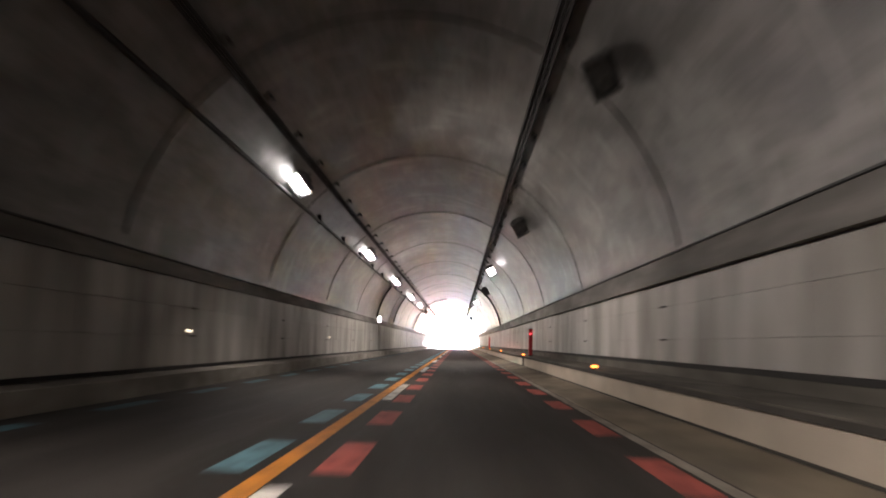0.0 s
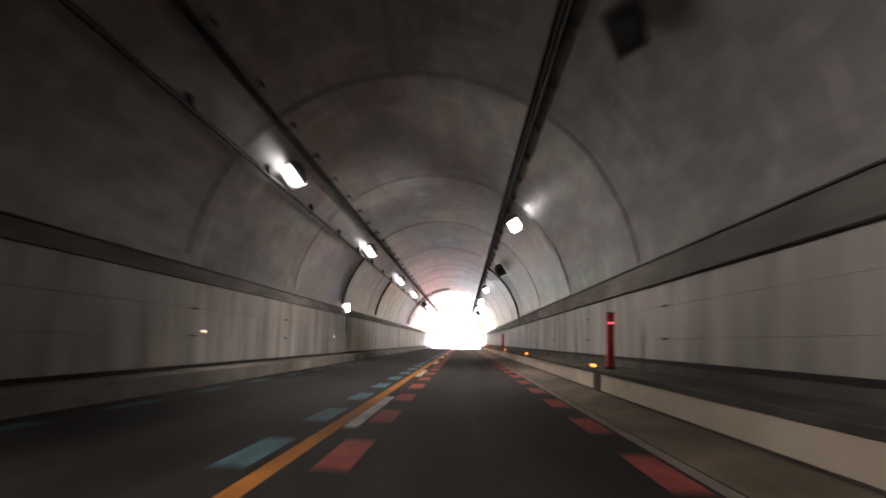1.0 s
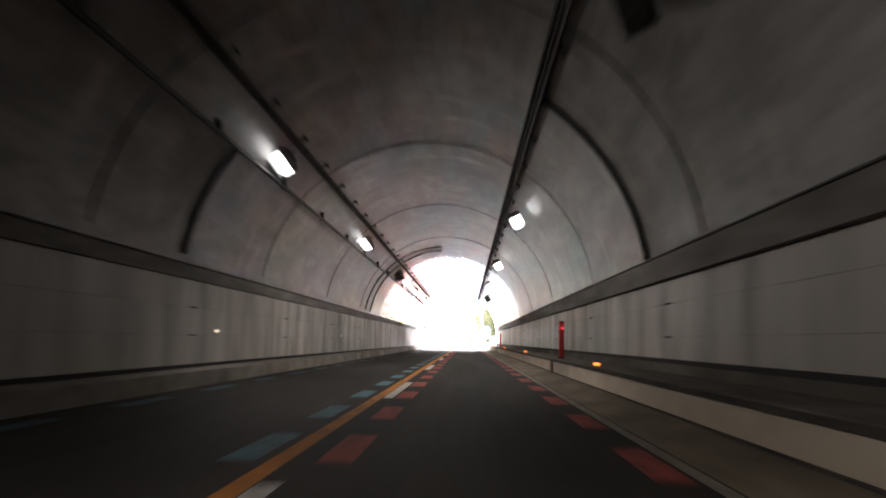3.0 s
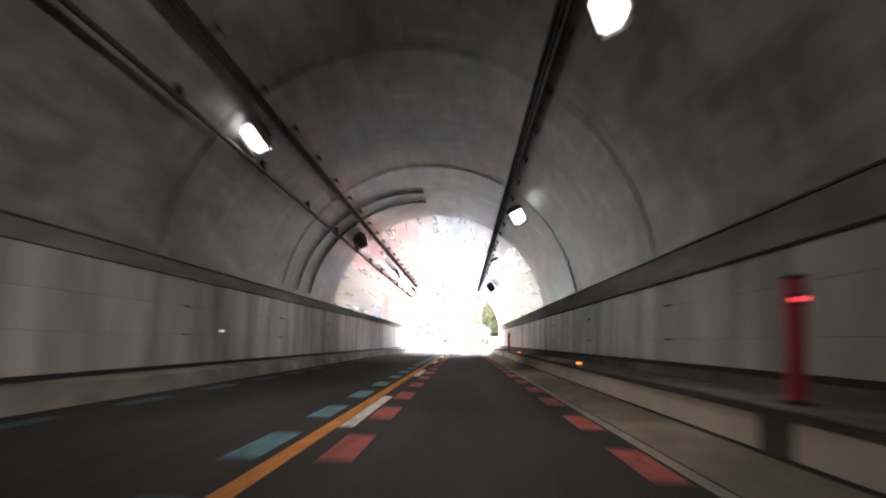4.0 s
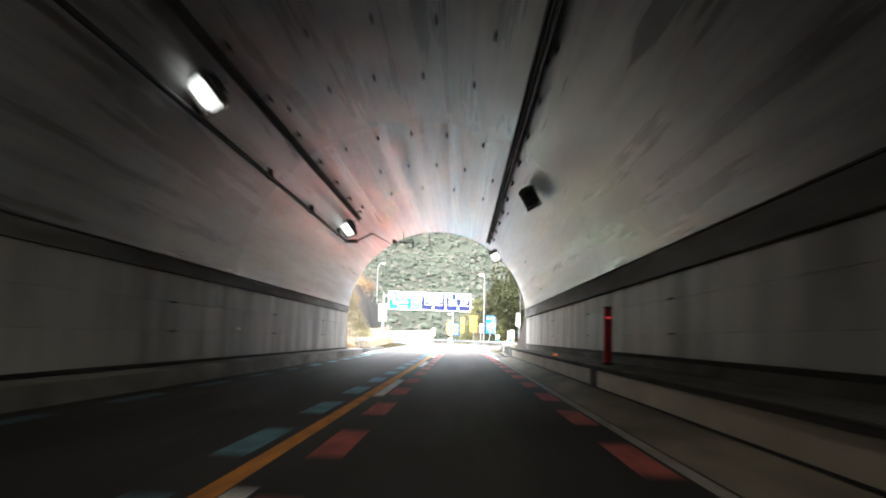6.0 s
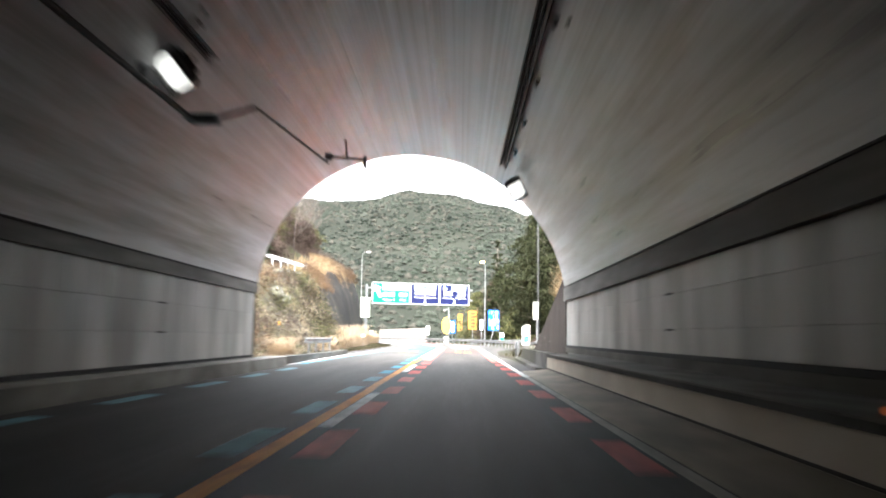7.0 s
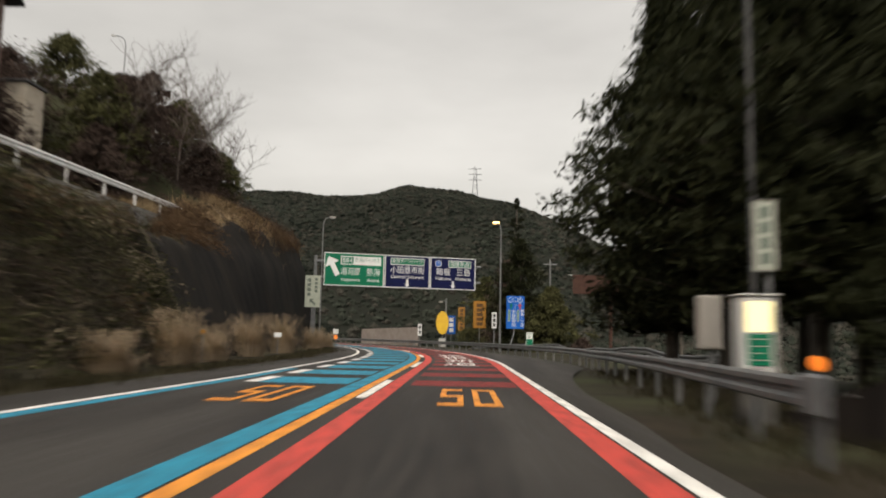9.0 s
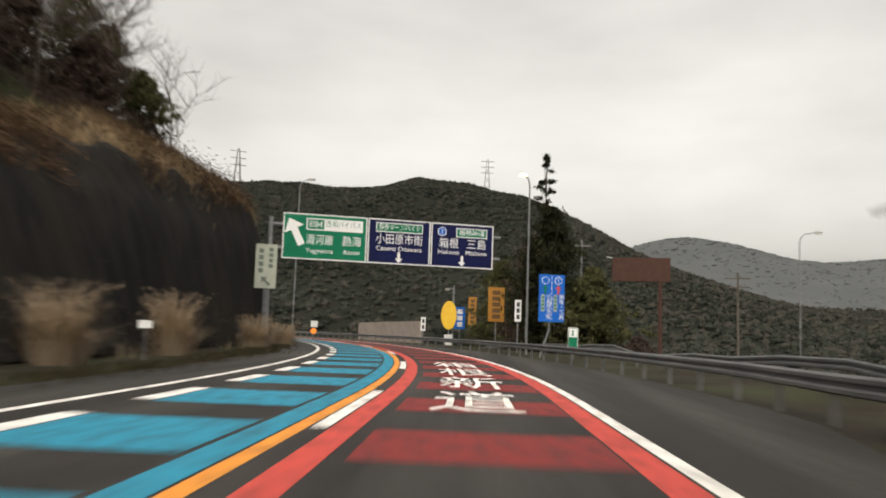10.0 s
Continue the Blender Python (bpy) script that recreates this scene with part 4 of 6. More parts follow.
# road studs along the walkway edge and on the wall
for y in (-12.0, 10.6, 31.0, 51.0, 70.9, 93.5, 116.0, 138.5):
    d = thing("delineator", "orange delineator lamp on the walkway edge", "delineator", (3.10, y, 0.602), "orange delineators")
    part("base", box(-0.07, 0.07, -0.06, 0.06, 0.0, 0.03, 0.008), M_DARK, d)
    part("lens", box(-0.07, 0.07, -0.04, 0.04, 0.03, 0.09, 0.015), G_ORANGE, d, "glowing orange lens")
for y in (-10.5, 10.8, 31.8, 52.3, 73.0, 93.9, 115.8, 136.5):
    d = thing("delineator", "small white delineator lamp on the wall panels", "delineator", (XL + 0.012, y, 1.25), "wall delineators")
    part("base", box(-0.02, 0.03, -0.07, 0.07, -0.05, 0.05, 0.01), M_GREYBOX, d)
    part("lens", box(0.01, 0.06, -0.072, -0.058, -0.03, 0.03), G_WHITE, d, "glowing lens")
    part("lens", box(0.03, 0.042, -0.05, 0.05, -0.03, 0.03), G_WHITE, d, "glowing lens")

# ---------------------------------------------------------------- the mouth from outside, and the hill over the tube
bm = bmesh.new()
ring = [(XL, -0.05)] + arch_ring(0, 0, RAD, CZ + 0.001, 40) + [(XR, -0.05)]
rows = []
for x, z in ring:
    u = (x - CX) / RAD
    ox = CX + np.clip(u * 1.6, -1.0, 1.0) * RAD
    ox = XL - 3.0 if u < -0.75 else (XR + 0.7 if u > 0.75 else x)
    oz = 9.5 if abs(u) < 0.985 else max(z, 0)
    if abs(u) >= 0.75:
        oz = min(9.5, max(-0.05, z * 2.2)) if z < 6 else 9.5
    rows.append([bm.verts.new((x, portal_y(x) + 0.02, z)), bm.verts.new((ox, portal_y(ox) + 0.02, oz)),
                 bm.verts.new((ox, portal_y(ox) - 0.9, oz)), bm.verts.new((x * 1.0, portal_y(x) - 0.9, z + (0.65 if z > 2 else 0)))])
for r0, r1 in zip(rows, rows[1:]):
    for i in range(2):
        try:
            bm.faces.new((r0[i], r0[i + 1], r1[i + 1], r1[i]))
        except ValueError:
            pass
bmesh.ops.recalc_face_normals(bm, faces=bm.faces[:])
tagged(mesh_object("wall_portal", bm, M_SHOTCRETE), "weathered concrete head wall round the tunnel mouth", "portal", kind="structure")

hx = np.linspace(-60, 60, 41)
hy = np.linspace(Y0 - 60, 156.5, 40)
HX, HY = np.meshgrid(hx, hy)
HZ = 9.3 + 9.0 * smooth(156, 100, HY) + 0.12 * np.abs(HX) * 0 + 1.2 * bumps(HX, HY, 9.0, 8) * smooth(156, 140, HY)
HZ = np.where(np.abs(HX - CX) > 9, HZ + np.clip(np.abs(HX - CX) - 9, 0, 50) * np.where(HX < 0, 0.35, 0.1), HZ)
hi = np.arange(HX.size).reshape(HX.shape)
hq = np.stack([hi[:-1, :-1], hi[:-1, 1:], hi[1:, 1:], hi[1:, :-1]], -1).reshape(-1, 4)
tagged(raw("hillside_over_tunnel", np.stack([HX, HY, HZ], -1), hq, M_SOIL, smooth=True), "brown hillside that covers the tunnel", "hill", kind="structure")

# ---------------------------------------------------------------- walls and kerbs outside
def ribbon_wall(name, pts, z0, label, mat, cat, thick=0.4, side=1):
    """An upright wall along plan points (x, y, top)."""
    bm = bmesh.new()
    rows = []
    for i, (x, y, top) in enumerate(pts):
        rows.append([bm.verts.new(c) for c in ((x, y, z0), (x + side * 0.02, y, top), (x + side * thick, y, top), (x + side * thick, y, z0))])
    for r0, r1 in zip(rows, rows[1:]):
        for i in range(4):
            j = (i + 1) % 4
            bm.faces.new((r0[i], r0[j], r1[j], r1[i]))
    bm.faces.new(rows[0])
    bm.faces.new(rows[-1][::-1])
    bmesh.ops.recalc_face_normals(bm, faces=bm.faces[:])
    return tagged(mesh_object(name, bm, mat), label, cat, kind="structure")


ret = ribbon_wall("wall_retaining", [(4.95, y, 0.12 + float(retain_top(y))) for y in np.linspace(162.0, 185.7, 20)], -0.1, "dark weathered retaining wall that falls away from the mouth", M_RETAIN, "retaining wall")
for i in range(9):
    y = random.uniform(163.5, 184)
    z = random.uniform(0.5, max(0.6, float(retain_top(y)) - 0.4))
    part("weep_pipe", rod((4.90, y, z), (4.98, y, z), 0.022, n=8), M_KERBOUT, ret, "grey drain pipe")
# past y 164.8 the darker tone stands for tree shade
for y0, y1, mat_, what in ((159.5, 164.8, M_KERBOUT, "weathered grey"), (164.8, 177.5, M_SHADEKERB, "shade-darkened mossy")):
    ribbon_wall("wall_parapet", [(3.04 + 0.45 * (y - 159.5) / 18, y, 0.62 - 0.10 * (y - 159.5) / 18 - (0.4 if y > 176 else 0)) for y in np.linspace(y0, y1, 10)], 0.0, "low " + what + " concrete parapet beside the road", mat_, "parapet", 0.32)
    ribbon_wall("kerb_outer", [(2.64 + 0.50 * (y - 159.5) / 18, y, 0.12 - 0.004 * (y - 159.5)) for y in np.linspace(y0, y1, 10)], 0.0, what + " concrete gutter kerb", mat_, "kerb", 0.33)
ribbon_wall("kerb_left", [(-6.22 - 0.45 * ((y - 161.2) / 21) ** 2, y, 0.31 - 0.005 * (y - 161.2)) for y in np.linspace(161.22, 182.0, 12)], -0.05, "dull grey concrete kerb beside the verge", M_KERBOUT, "kerb", 0.35, -1)


# ---------------------------------------------------------------- guard rails
RAIL = [(0.045, 0.44), (0.0, 0.47), (0.0, 0.53), (0.05, 0.57), (0.05, 0.61), (0.0, 0.65), (0.0, 0.71), (0.045, 0.75), (0.058, 0.75), (0.02, 0.71), (0.02, 0.65), (0.066, 0.61), (0.066, 0.57), (0.02, 0.53), (0.02, 0.47), (0.058, 0.44)]


def guard_rail(label, pts, mat, group="", post_gap=2.0, top=0.75, lattice=False):
    """A W-beam rail along plan points (x, y, ground z), posts behind it."""
    t = thing("guard_rail", label, "guard rail", pts[0], group)
    o = Vector(pts[0])
    path, run = [], 0.0
    for i, p in enumerate(pts):
        a, b = Vector(pts[max(0, i - 1)]), Vector(pts[min(len(pts) - 1, i + 1)])
        d = (b - a).normalized()
        path.append((p[0] - o.x, p[1] - o.y, p[2] - o.z + top - 0.75, d.y, -d.x))
    if lattice:
        for z0 in (0.35, 0.62):
            part("beam", sweep([(0, z0), (0.05, z0), (0.05, z0 + 0.13), (0, z0 + 0.13)], path), mat, t)
    else:
        part("beam", sweep(RAIL, path), mat, t)
    last = -9.0
    for i in range(len(pts) - 1):
        a, b = Vector(pts[i]) - o, Vector(pts[i + 1]) - o
        n = max(1, int((b - a).length / 0.5))
        for k in range(n):
            run += (b - a).length / n
            if run - last >= post_gap:
                last = run
                c = a.lerp(b, k / n)
                sx, sy = path[i][3], path[i][4]
                c = c + Vector((sx, sy, 0)) * 0.12
                part("post", rod((c.x, c.y, c.z - 0.25), (c.x, c.y, c.z + top + 0.02), 0.055, n=8), mat, t)
    return t


def pt(off, y, z=0.0):
    return (off + float(shift(y)), float(y), z)


guard_rail("long galvanised guard rail along the road edge", [(3.56, 181.6, 0.05), (3.68, 183.2, 0.05), (3.9, 185.5, 0.05), (4.4, 191.0, 0.05), (5.0, 199.5, 0.03), (5.45, 206.0, -0.02)] + [pt(5.75, y, -0.02) for y in np.arange(211.0, 330.0, 3.0)], M_GALV, "roadside guard rails", 2.2)
guard_rail("second galvanised guard rail on the lower road", [(9.8 + 0.6 * float(shift(y)), float(y), float(ground_z(9.8 + 0.6 * float(shift(y)), y))) for y in np.arange(199.0, 300.0, 4.0)], M_GALV, "roadside guard rails", 4.0)
guard_rail("short grey guard rail on the grassy verge", [(-8.1, 184.5, -0.02), (-8.25, 180.5, -0.02), (-8.3, 176.8, -0.02)], M_GALV, "roadside guard rails", 2.0, 0.95)
guard_rail("white painted guard rail on the upper bench road", [(float(x), float(y), 6.80 + 0.0415 * (y - 198.5)) for x, y in ((-16.2, 198.5), (-16.3, 202), (-16.5, 207), (-16.75, 212), (-17.0, 217), (-17.3, 222.5))][::-1], M_WHITERAIL, "", 3.8, 1.08)
ribbon_wall("wall_bench", [(x, y, 6.85 + 0.0415 * (y - 198.5)) for x, y in ((-15.7, 189.0), (-15.75, 193.0), (-15.85, 198.5), (-16.0, 202), (-16.2, 207), (-16.45, 212), (-16.7, 217.5))], 4.2, "grey concrete wall under the bench road rail", M_FRIEZE, "retaining wall", 0.35, -1)
end = thing("rail_end_plate", "grey steel end plate of the guard rail", "end plate", (3.55, 181.5, 0.06))
part("plate", box(-0.05, 0.05, -0.22, 0.22, 0.38, 0.78, 0.03), M_POLE, end)
part("post", rod((0.05, 0.1, -0.2), (0.05, 0.1, 0.8), 0.06, n=8), M_TRAY, end)


# ---------------------------------------------------------------- signs
def board(parent, name, w, h, face, m, border=M_SIGNWHITE, rim=0.07, label=""):
    """A sign board with a raised rim, centred at m, facing -y."""
    b = part(name, box(-w / 2, w / 2, 0.0, 0.07, -h / 2, h / 2, 0.015), face, parent, label)
    b.matrix_basis = m
    if rim:
        bm = None
        for x0, x1, z0, z1 in ((-w / 2, w / 2, h / 2 - rim, h / 2), (-w / 2, w / 2, -h / 2, -h / 2 + rim), (-w / 2, -w / 2 + rim, -h / 2 + rim, h / 2 - rim), (w / 2 - rim, w / 2, -h / 2 + rim, h / 2 - rim)):
            bm = box(x0, x1, -0.012, 0.002, z0, z1, bm=bm)
        part("rim", bm, border, b)
    return b


def on(x, z, d=0.012):
    return Matrix.Translation((x, -d, z))


def plate(parent, name, x0, x1, z0, z1, mat, d=0.01):
    return part(name, box(x0, x1, -d, -d + 0.006, z0, z1), mat, parent)


def arrow(parent, x, z, s, mat, deg=0, d=0.012):
    """A flat arrow that points up, turned by deg."""
    bm = bmesh.new()
    pts = [(-0.12, -0.5), (0.12, -0.5), (0.12, 0.1), (0.36, 0.1), (0, 0.5), (-0.36, 0.1), (-0.12, 0.1)]
    a = radians(deg)
    bm.faces.new([bm.verts.new((x + s * (u * math.cos(a) - v * math.sin(a)), -d, z + s * (u * math.sin(a) + v * math.cos(a)))) for u, v in pts])
    return part("arrow", bm, mat, parent)


def bars(parent, x, z, w, h, n, mat, d=0.012, upright=True):
    """Unreadable writing: plain bars in a column or row."""
    for i in range(n):
        if upright:
            c = z + h / 2 - h * (i + 0.5) / n
            plate(parent, "writing_bar", x - w / 2, x + w / 2, c - 0.36 * h / n, c + 0.36 * h / n, mat, d)
        else:
            c = x - w / 2 + w * (i + 0.5) / n
            plate(parent, "writing_bar", c - 0.38 * w / n, c + 0.38 * w / n, z - h / 2, z + h / 2, mat, d)


GA = 16.1
gantry = thing("sign_gantry", "overhead gantry with one green and two navy direction signs", "road sign", (-12.25, 244.9, 0))
gantry.rotation_euler = (0, 0, radians(GA))
SIGN_Z, SIGN_H = 7.105, 3.0
g = board(gantry, "green_panel", 5.50, SIGN_H, M_SIGNGREEN, Matrix.Translation((2.75, 0, SIGN_Z)), label="green direction panel with white lettering")
arrow(g, -1.95, 0.30, 1.9, M_SIGNWHITE, 27)
plate(g, "plate", -1.25, 2.45, 0.45, 1.22, M_SIGNWHITE, 0.012)
plate(g, "route_plate", -1.18, -0.10, 0.52, 1.15, M_SIGNGREEN, 0.020)
text_mesh("lettering", "E84", 0.55, M_SIGNWHITE, g, on(-0.64, 0.83, 0.03), 0.85)
text_mesh("lettering", "西湘バイパス", 0.45, M_SIGNGREEN, g, on(1.18, 0.88, 0.03), 2.3)
text_mesh("lettering", "湯河原", 0.72, M_SIGNWHITE, g, on(-0.35, -0.22), 1.75)
text_mesh("lettering", "熱海", 0.72, M_SIGNWHITE, g, on(1.75, -0.22), 1.25)
text_mesh("lettering", "Yugawara", 0.42, M_SIGNWHITE, g, on(-0.35, -0.92), 1.8)
text_mesh("lettering", "Atami", 0.42, M_SIGNWHITE, g, on(1.75, -0.92), 1.1)
n1 = board(gantry, "navy_panel", 4.25, SIGN_H, M_SIGNNAVY, Matrix.Translation((7.70, 0, SIGN_Z)), label="navy direction panel with white lettering")
plate(n1, "plate", -1.60, 1.60, 0.62, 1.26, M_SIGNWHITE, 0.012)
plate(n1, "plate", -1.54, 1.54, 0.68, 1.20, M_SIGNGREEN, 0.020)
text_mesh("lettering", "箱根ターンパイク", 0.42, M_SIGNWHITE, n1, on(0, 0.95, 0.03), 2.8)
text_mesh("lettering", "小田原市街", 0.75, M_SIGNWHITE, n1, on(0, 0.12), 3.2)
text_mesh("lettering", "Central Odawara", 0.42, M_SIGNWHITE, n1, on(0, -0.48), 3.1)
arrow(n1, 0, -1.05, 0.72, M_SIGNWHITE, 180)
n2 = board(gantry, "navy_panel", 4.40, SIGN_H, M_SIGNNAVY, Matrix.Translation((12.10, 0, SIGN_Z)), label="navy direction panel with white lettering")
part("shield", disc((-1.45, -0.012, 0.92), 0.34, 0.01, n=6), M_SIGNWHITE, n2, "white route shield")
part("shield", disc((-1.45, -0.020, 0.92), 0.28, 0.01, n=6), M_SIGNBLUE, n2)
text_mesh("lettering", "1", 0.42, M_SIGNWHITE, n2, on(-1.45, 0.92, 0.03))
plate(n2, "plate", -0.45, 1.75, 0.58, 1.22, M_SIGNWHITE, 0.012)
plate(n2, "plate", -0.39, 1.69, 0.64, 1.16, M_SIGNGREEN, 0.020)
text_mesh("lettering", "箱根新道", 0.42, M_SIGNWHITE, n2, on(0.65, 0.9, 0.03), 1.8)
text_mesh("lettering", "箱根", 0.74, M_SIGNWHITE, n2, on(-0.95, 0.10), 1.35)
text_mesh("lettering", "三島", 0.74, M_SIGNWHITE, n2, on(1.0, 0.10), 1.35)
text_mesh("lettering", "Hakone", 0.42, M_SIGNWHITE, n2, on(-0.95, -0.48), 1.5)
text_mesh("lettering", "Mishima", 0.42, M_SIGNWHITE, n2, on(1.0, -0.48), 1.5)
arrow(n2, 0, -1.05, 0.72, M_SIGNWHITE, 180)
for z in (6.35, 7.85):
    part("beam", rod((-0.9, 0.28, z), (14.9, 0.28, z), 0.11, n=10), M_POLE, gantry)
part("post", rod((-0.75, 0.28, -0.3), (-0.75, 0.28, 8.3), 0.17, 0.14, n=12), M_POLE, gantry)
for i in range(9):
    part("brace", rod((0.6 + 1.6 * i, 0.28, 6.35), (1.4 + 1.6 * i, 0.28, 7.85), 0.04, n=6), M_POLE, gantry)

cream = thing("tall_sign", "weathered cream upright sign with dark writing and an arrow", "road sign", (-13.25, 244.6, 0))
cream.rotation_euler = (0, 0, radians(GA))
c = board(cream, "panel", 1.35, 2.85, M_SIGNCREAM, Matrix.Translation((0.1, 0, 5.02)), M_SIGNCREAM, 0.04)
bars(c, -0.32, 0.35, 0.30, 1.7, 4, M_FADEDINK)
bars(c, 0.30, 0.55, 0.26, 1.4, 4, M_FADEDINK)
arrow(c, 0.0, -0.95, 0.75, M_FADEDINK, 45)
part("post", rod((0.1, 0.12, -0.3), (0.1, 0.12, 6.3), 0.09, n=10), M_POLE, cream)

blue = thing("lane_sign", "blue upright lane sign on a bent post behind the rail", "road sign", (4.72, 240.0, 0))
blue.rotation_euler = (0, 0, radians(8))
b = board(blue, "panel", 1.50, 2.72, M_SIGNBLUE, Matrix.Translation((0, 0, 3.33)), M_SIGNBLUE, 0)
for i in range(9):
    plate(b, "divider", -0.015, 0.015, -1.3 + 0.30 * i, -1.12 + 0.30 * i, M_SIGNWHITE)
for x in (-0.38, 0.38):
    part("shield", disc((x, -0.012, 1.02), 0.24, 0.01, n=6), M_SIGNWHITE, b)
    part("shield", disc((x, -0.020, 1.02), 0.20, 0.01, n=6), M_SIGNBLUE, b)
text_mesh("lettering", "1", 0.34, M_SIGNWHITE, b, on(0.38, 1.02, 0.03))
arrow(b, -0.38, 0.50, 0.52, M_SIGNGREEN)
arrow(b, 0.38, 0.50, 0.52, M_RED)
for x, body, mat in ((-0.17, "小田原市街", M_SIGNWHITE), (0.58, "箱根・三島", M_SIGNWHITE)):
    for i, ch in enumerate(body):
        text_mesh("lettering", ch, 0.30, mat, b, on(x, 0.08 - 0.29 * i))
for x in (-0.52, 0.22):
    plate(b, "plate", x - 0.10, x + 0.10, -0.75, 0.20, M_SIGNCREAM)
    bars(b, x, -0.28, 0.12, 0.85, 4, M_SIGNGREEN, 0.02)
part("post", rod((-0.75, 0.15, -0.5), (-0.1, 0.15, 1.5), 0.06, n=8), M_POLE, blue)
part("post", rod((-0.1, 0.15, 1.5), (0, 0.15, 4.6), 0.06, n=8), M_POLE, blue)

tele = thing("emergency_phone_sign", "small green and white lit sign beside the guard rail", "road sign", (5.75, 238.2, 0))
t2 = board(tele, "panel", 0.55, 1.15, M_SIGNGREEN, Matrix.Translation((0, 0, 1.1)), M_SIGNWHITE, 0.03)
plate(t2, "plate", -0.22, 0.22, 0.05, 0.52, M_SIGNWHITE)
bars(t2, -0.02, 0.28, 0.10, 0.34, 2, M_SIGNGREEN, 0.02)
part("post", rod((0, 0.1, -0.4), (0, 0.1, 1.0), 0.05, n=8), M_POLE, tele)


def post_sign(name, label, x, y, z, w, h, face, n_bars, deg=0, bar=M_BLACK, cat="road sign"):
    t = thing(name, label, cat, (x, y, 0))
    t.rotation_euler = (0, 0, radians(deg))
    gz = float(ground_z(x, y))
    p = board(t, "panel", w, h, face, Matrix.Translation((0, 0, z)), face, 0)
    if n_bars:
        bars(p, 0, 0, w * 0.5, h * 0.86, n_bars, bar)
    part("post", rod((0, 0.1, gz - 0.3), (0, 0.1, z), 0.05, n=8), M_POLE, t)
    return t


post_sign("amber_sign", "amber upright warning sign with dark writing", 2.35, 265.7, 3.85, 1.5, 3.1, M_SIGNORANGE, 5, 12, M_BROWNINK)
post_sign("amber_sign", "narrow amber upright warning sign with dark writing", 0.25, 291.0, 3.9, 1.0, 3.5, M_SIGNORANGE, 6, 14, M_BROWNINK)
post_sign("blue_sign", "small blue upright direction sign with white writing", -1.15, 284.0, 2.9, 1.2, 2.5, M_SIGNBLUE, 3, 14, M_SIGNWHITE)
post_sign("white_post_sign", "narrow white upright sign with dark writing", 3.36, 249.3, 2.85, 0.45, 1.5, M_SIGNWHITE, 3, 10)
post_sign("white_post_sign", "narrow white upright sign with dark writing", -6.96, 312.0, 2.4, 0.7, 2.0, M_SIGNWHITE, 2, 10)
yd = thing("yellow_disc", "tall yellow oval hazard board on a post", "hazard board", (-2.3, 280.7, 0))
bm = disc((0, 0, 0), 1.0, 0.06, n=28)
bmesh.ops.scale(bm, vec=(0.85, 1, 1.55), verts=bm.verts[:])
ov = part("board", bm, M_SIGNYEL, yd, "yellow oval board")
ov.location = (0, 0, 3.1)
part("post", rod((0, 0.1, -1.5), (0, 0.1, 3.0), 0.06, n=8), M_POLE, yd)
part("base", box(-0.45, 0.45, -0.1, 0.3, -0.3, 1.0, 0.03), M_CABINET, yd, "pale base box")
cam_post = thing("camera_post", "grey pole with small traffic cameras on a bracket", "pole", (-1.9, 283.0, 0))
part("pole", rod((0, 0, -1.5), (0, 0, 6.5), 0.12, n=10), M_POLE, cam_post)
part("arm", rod((-0.9, 0, 6.1), (0.1, 0, 6.2), 0.05, n=8), M_POLE, cam_post)
part("head", box(-1.0, -0.5, -0.2, 0.2, 5.9, 6.15, 0.03), M_GREYBOX, cam_post)

brown = thing("billboard", "large rust-brown board seen from behind on a single post", "billboard", (17.4, 276.0, 0))
brown.rotation_euler = (0, 0, radians(-14))
part("board", box(-2.9, 2.9, 0, 0.3, 7.1, 9.55, 0.04), M_SIGNBACK, brown)
part("post", rod((1.9, 0.2, -14), (1.9, 0.2, 7.2), 0.22, n=10), M_SIGNBACK, brown)
part("arm", rod((-3.5, 0.1, 9.6), (-2.7, 0.1, 9.5), 0.05, n=6), M_CABINET, brown)


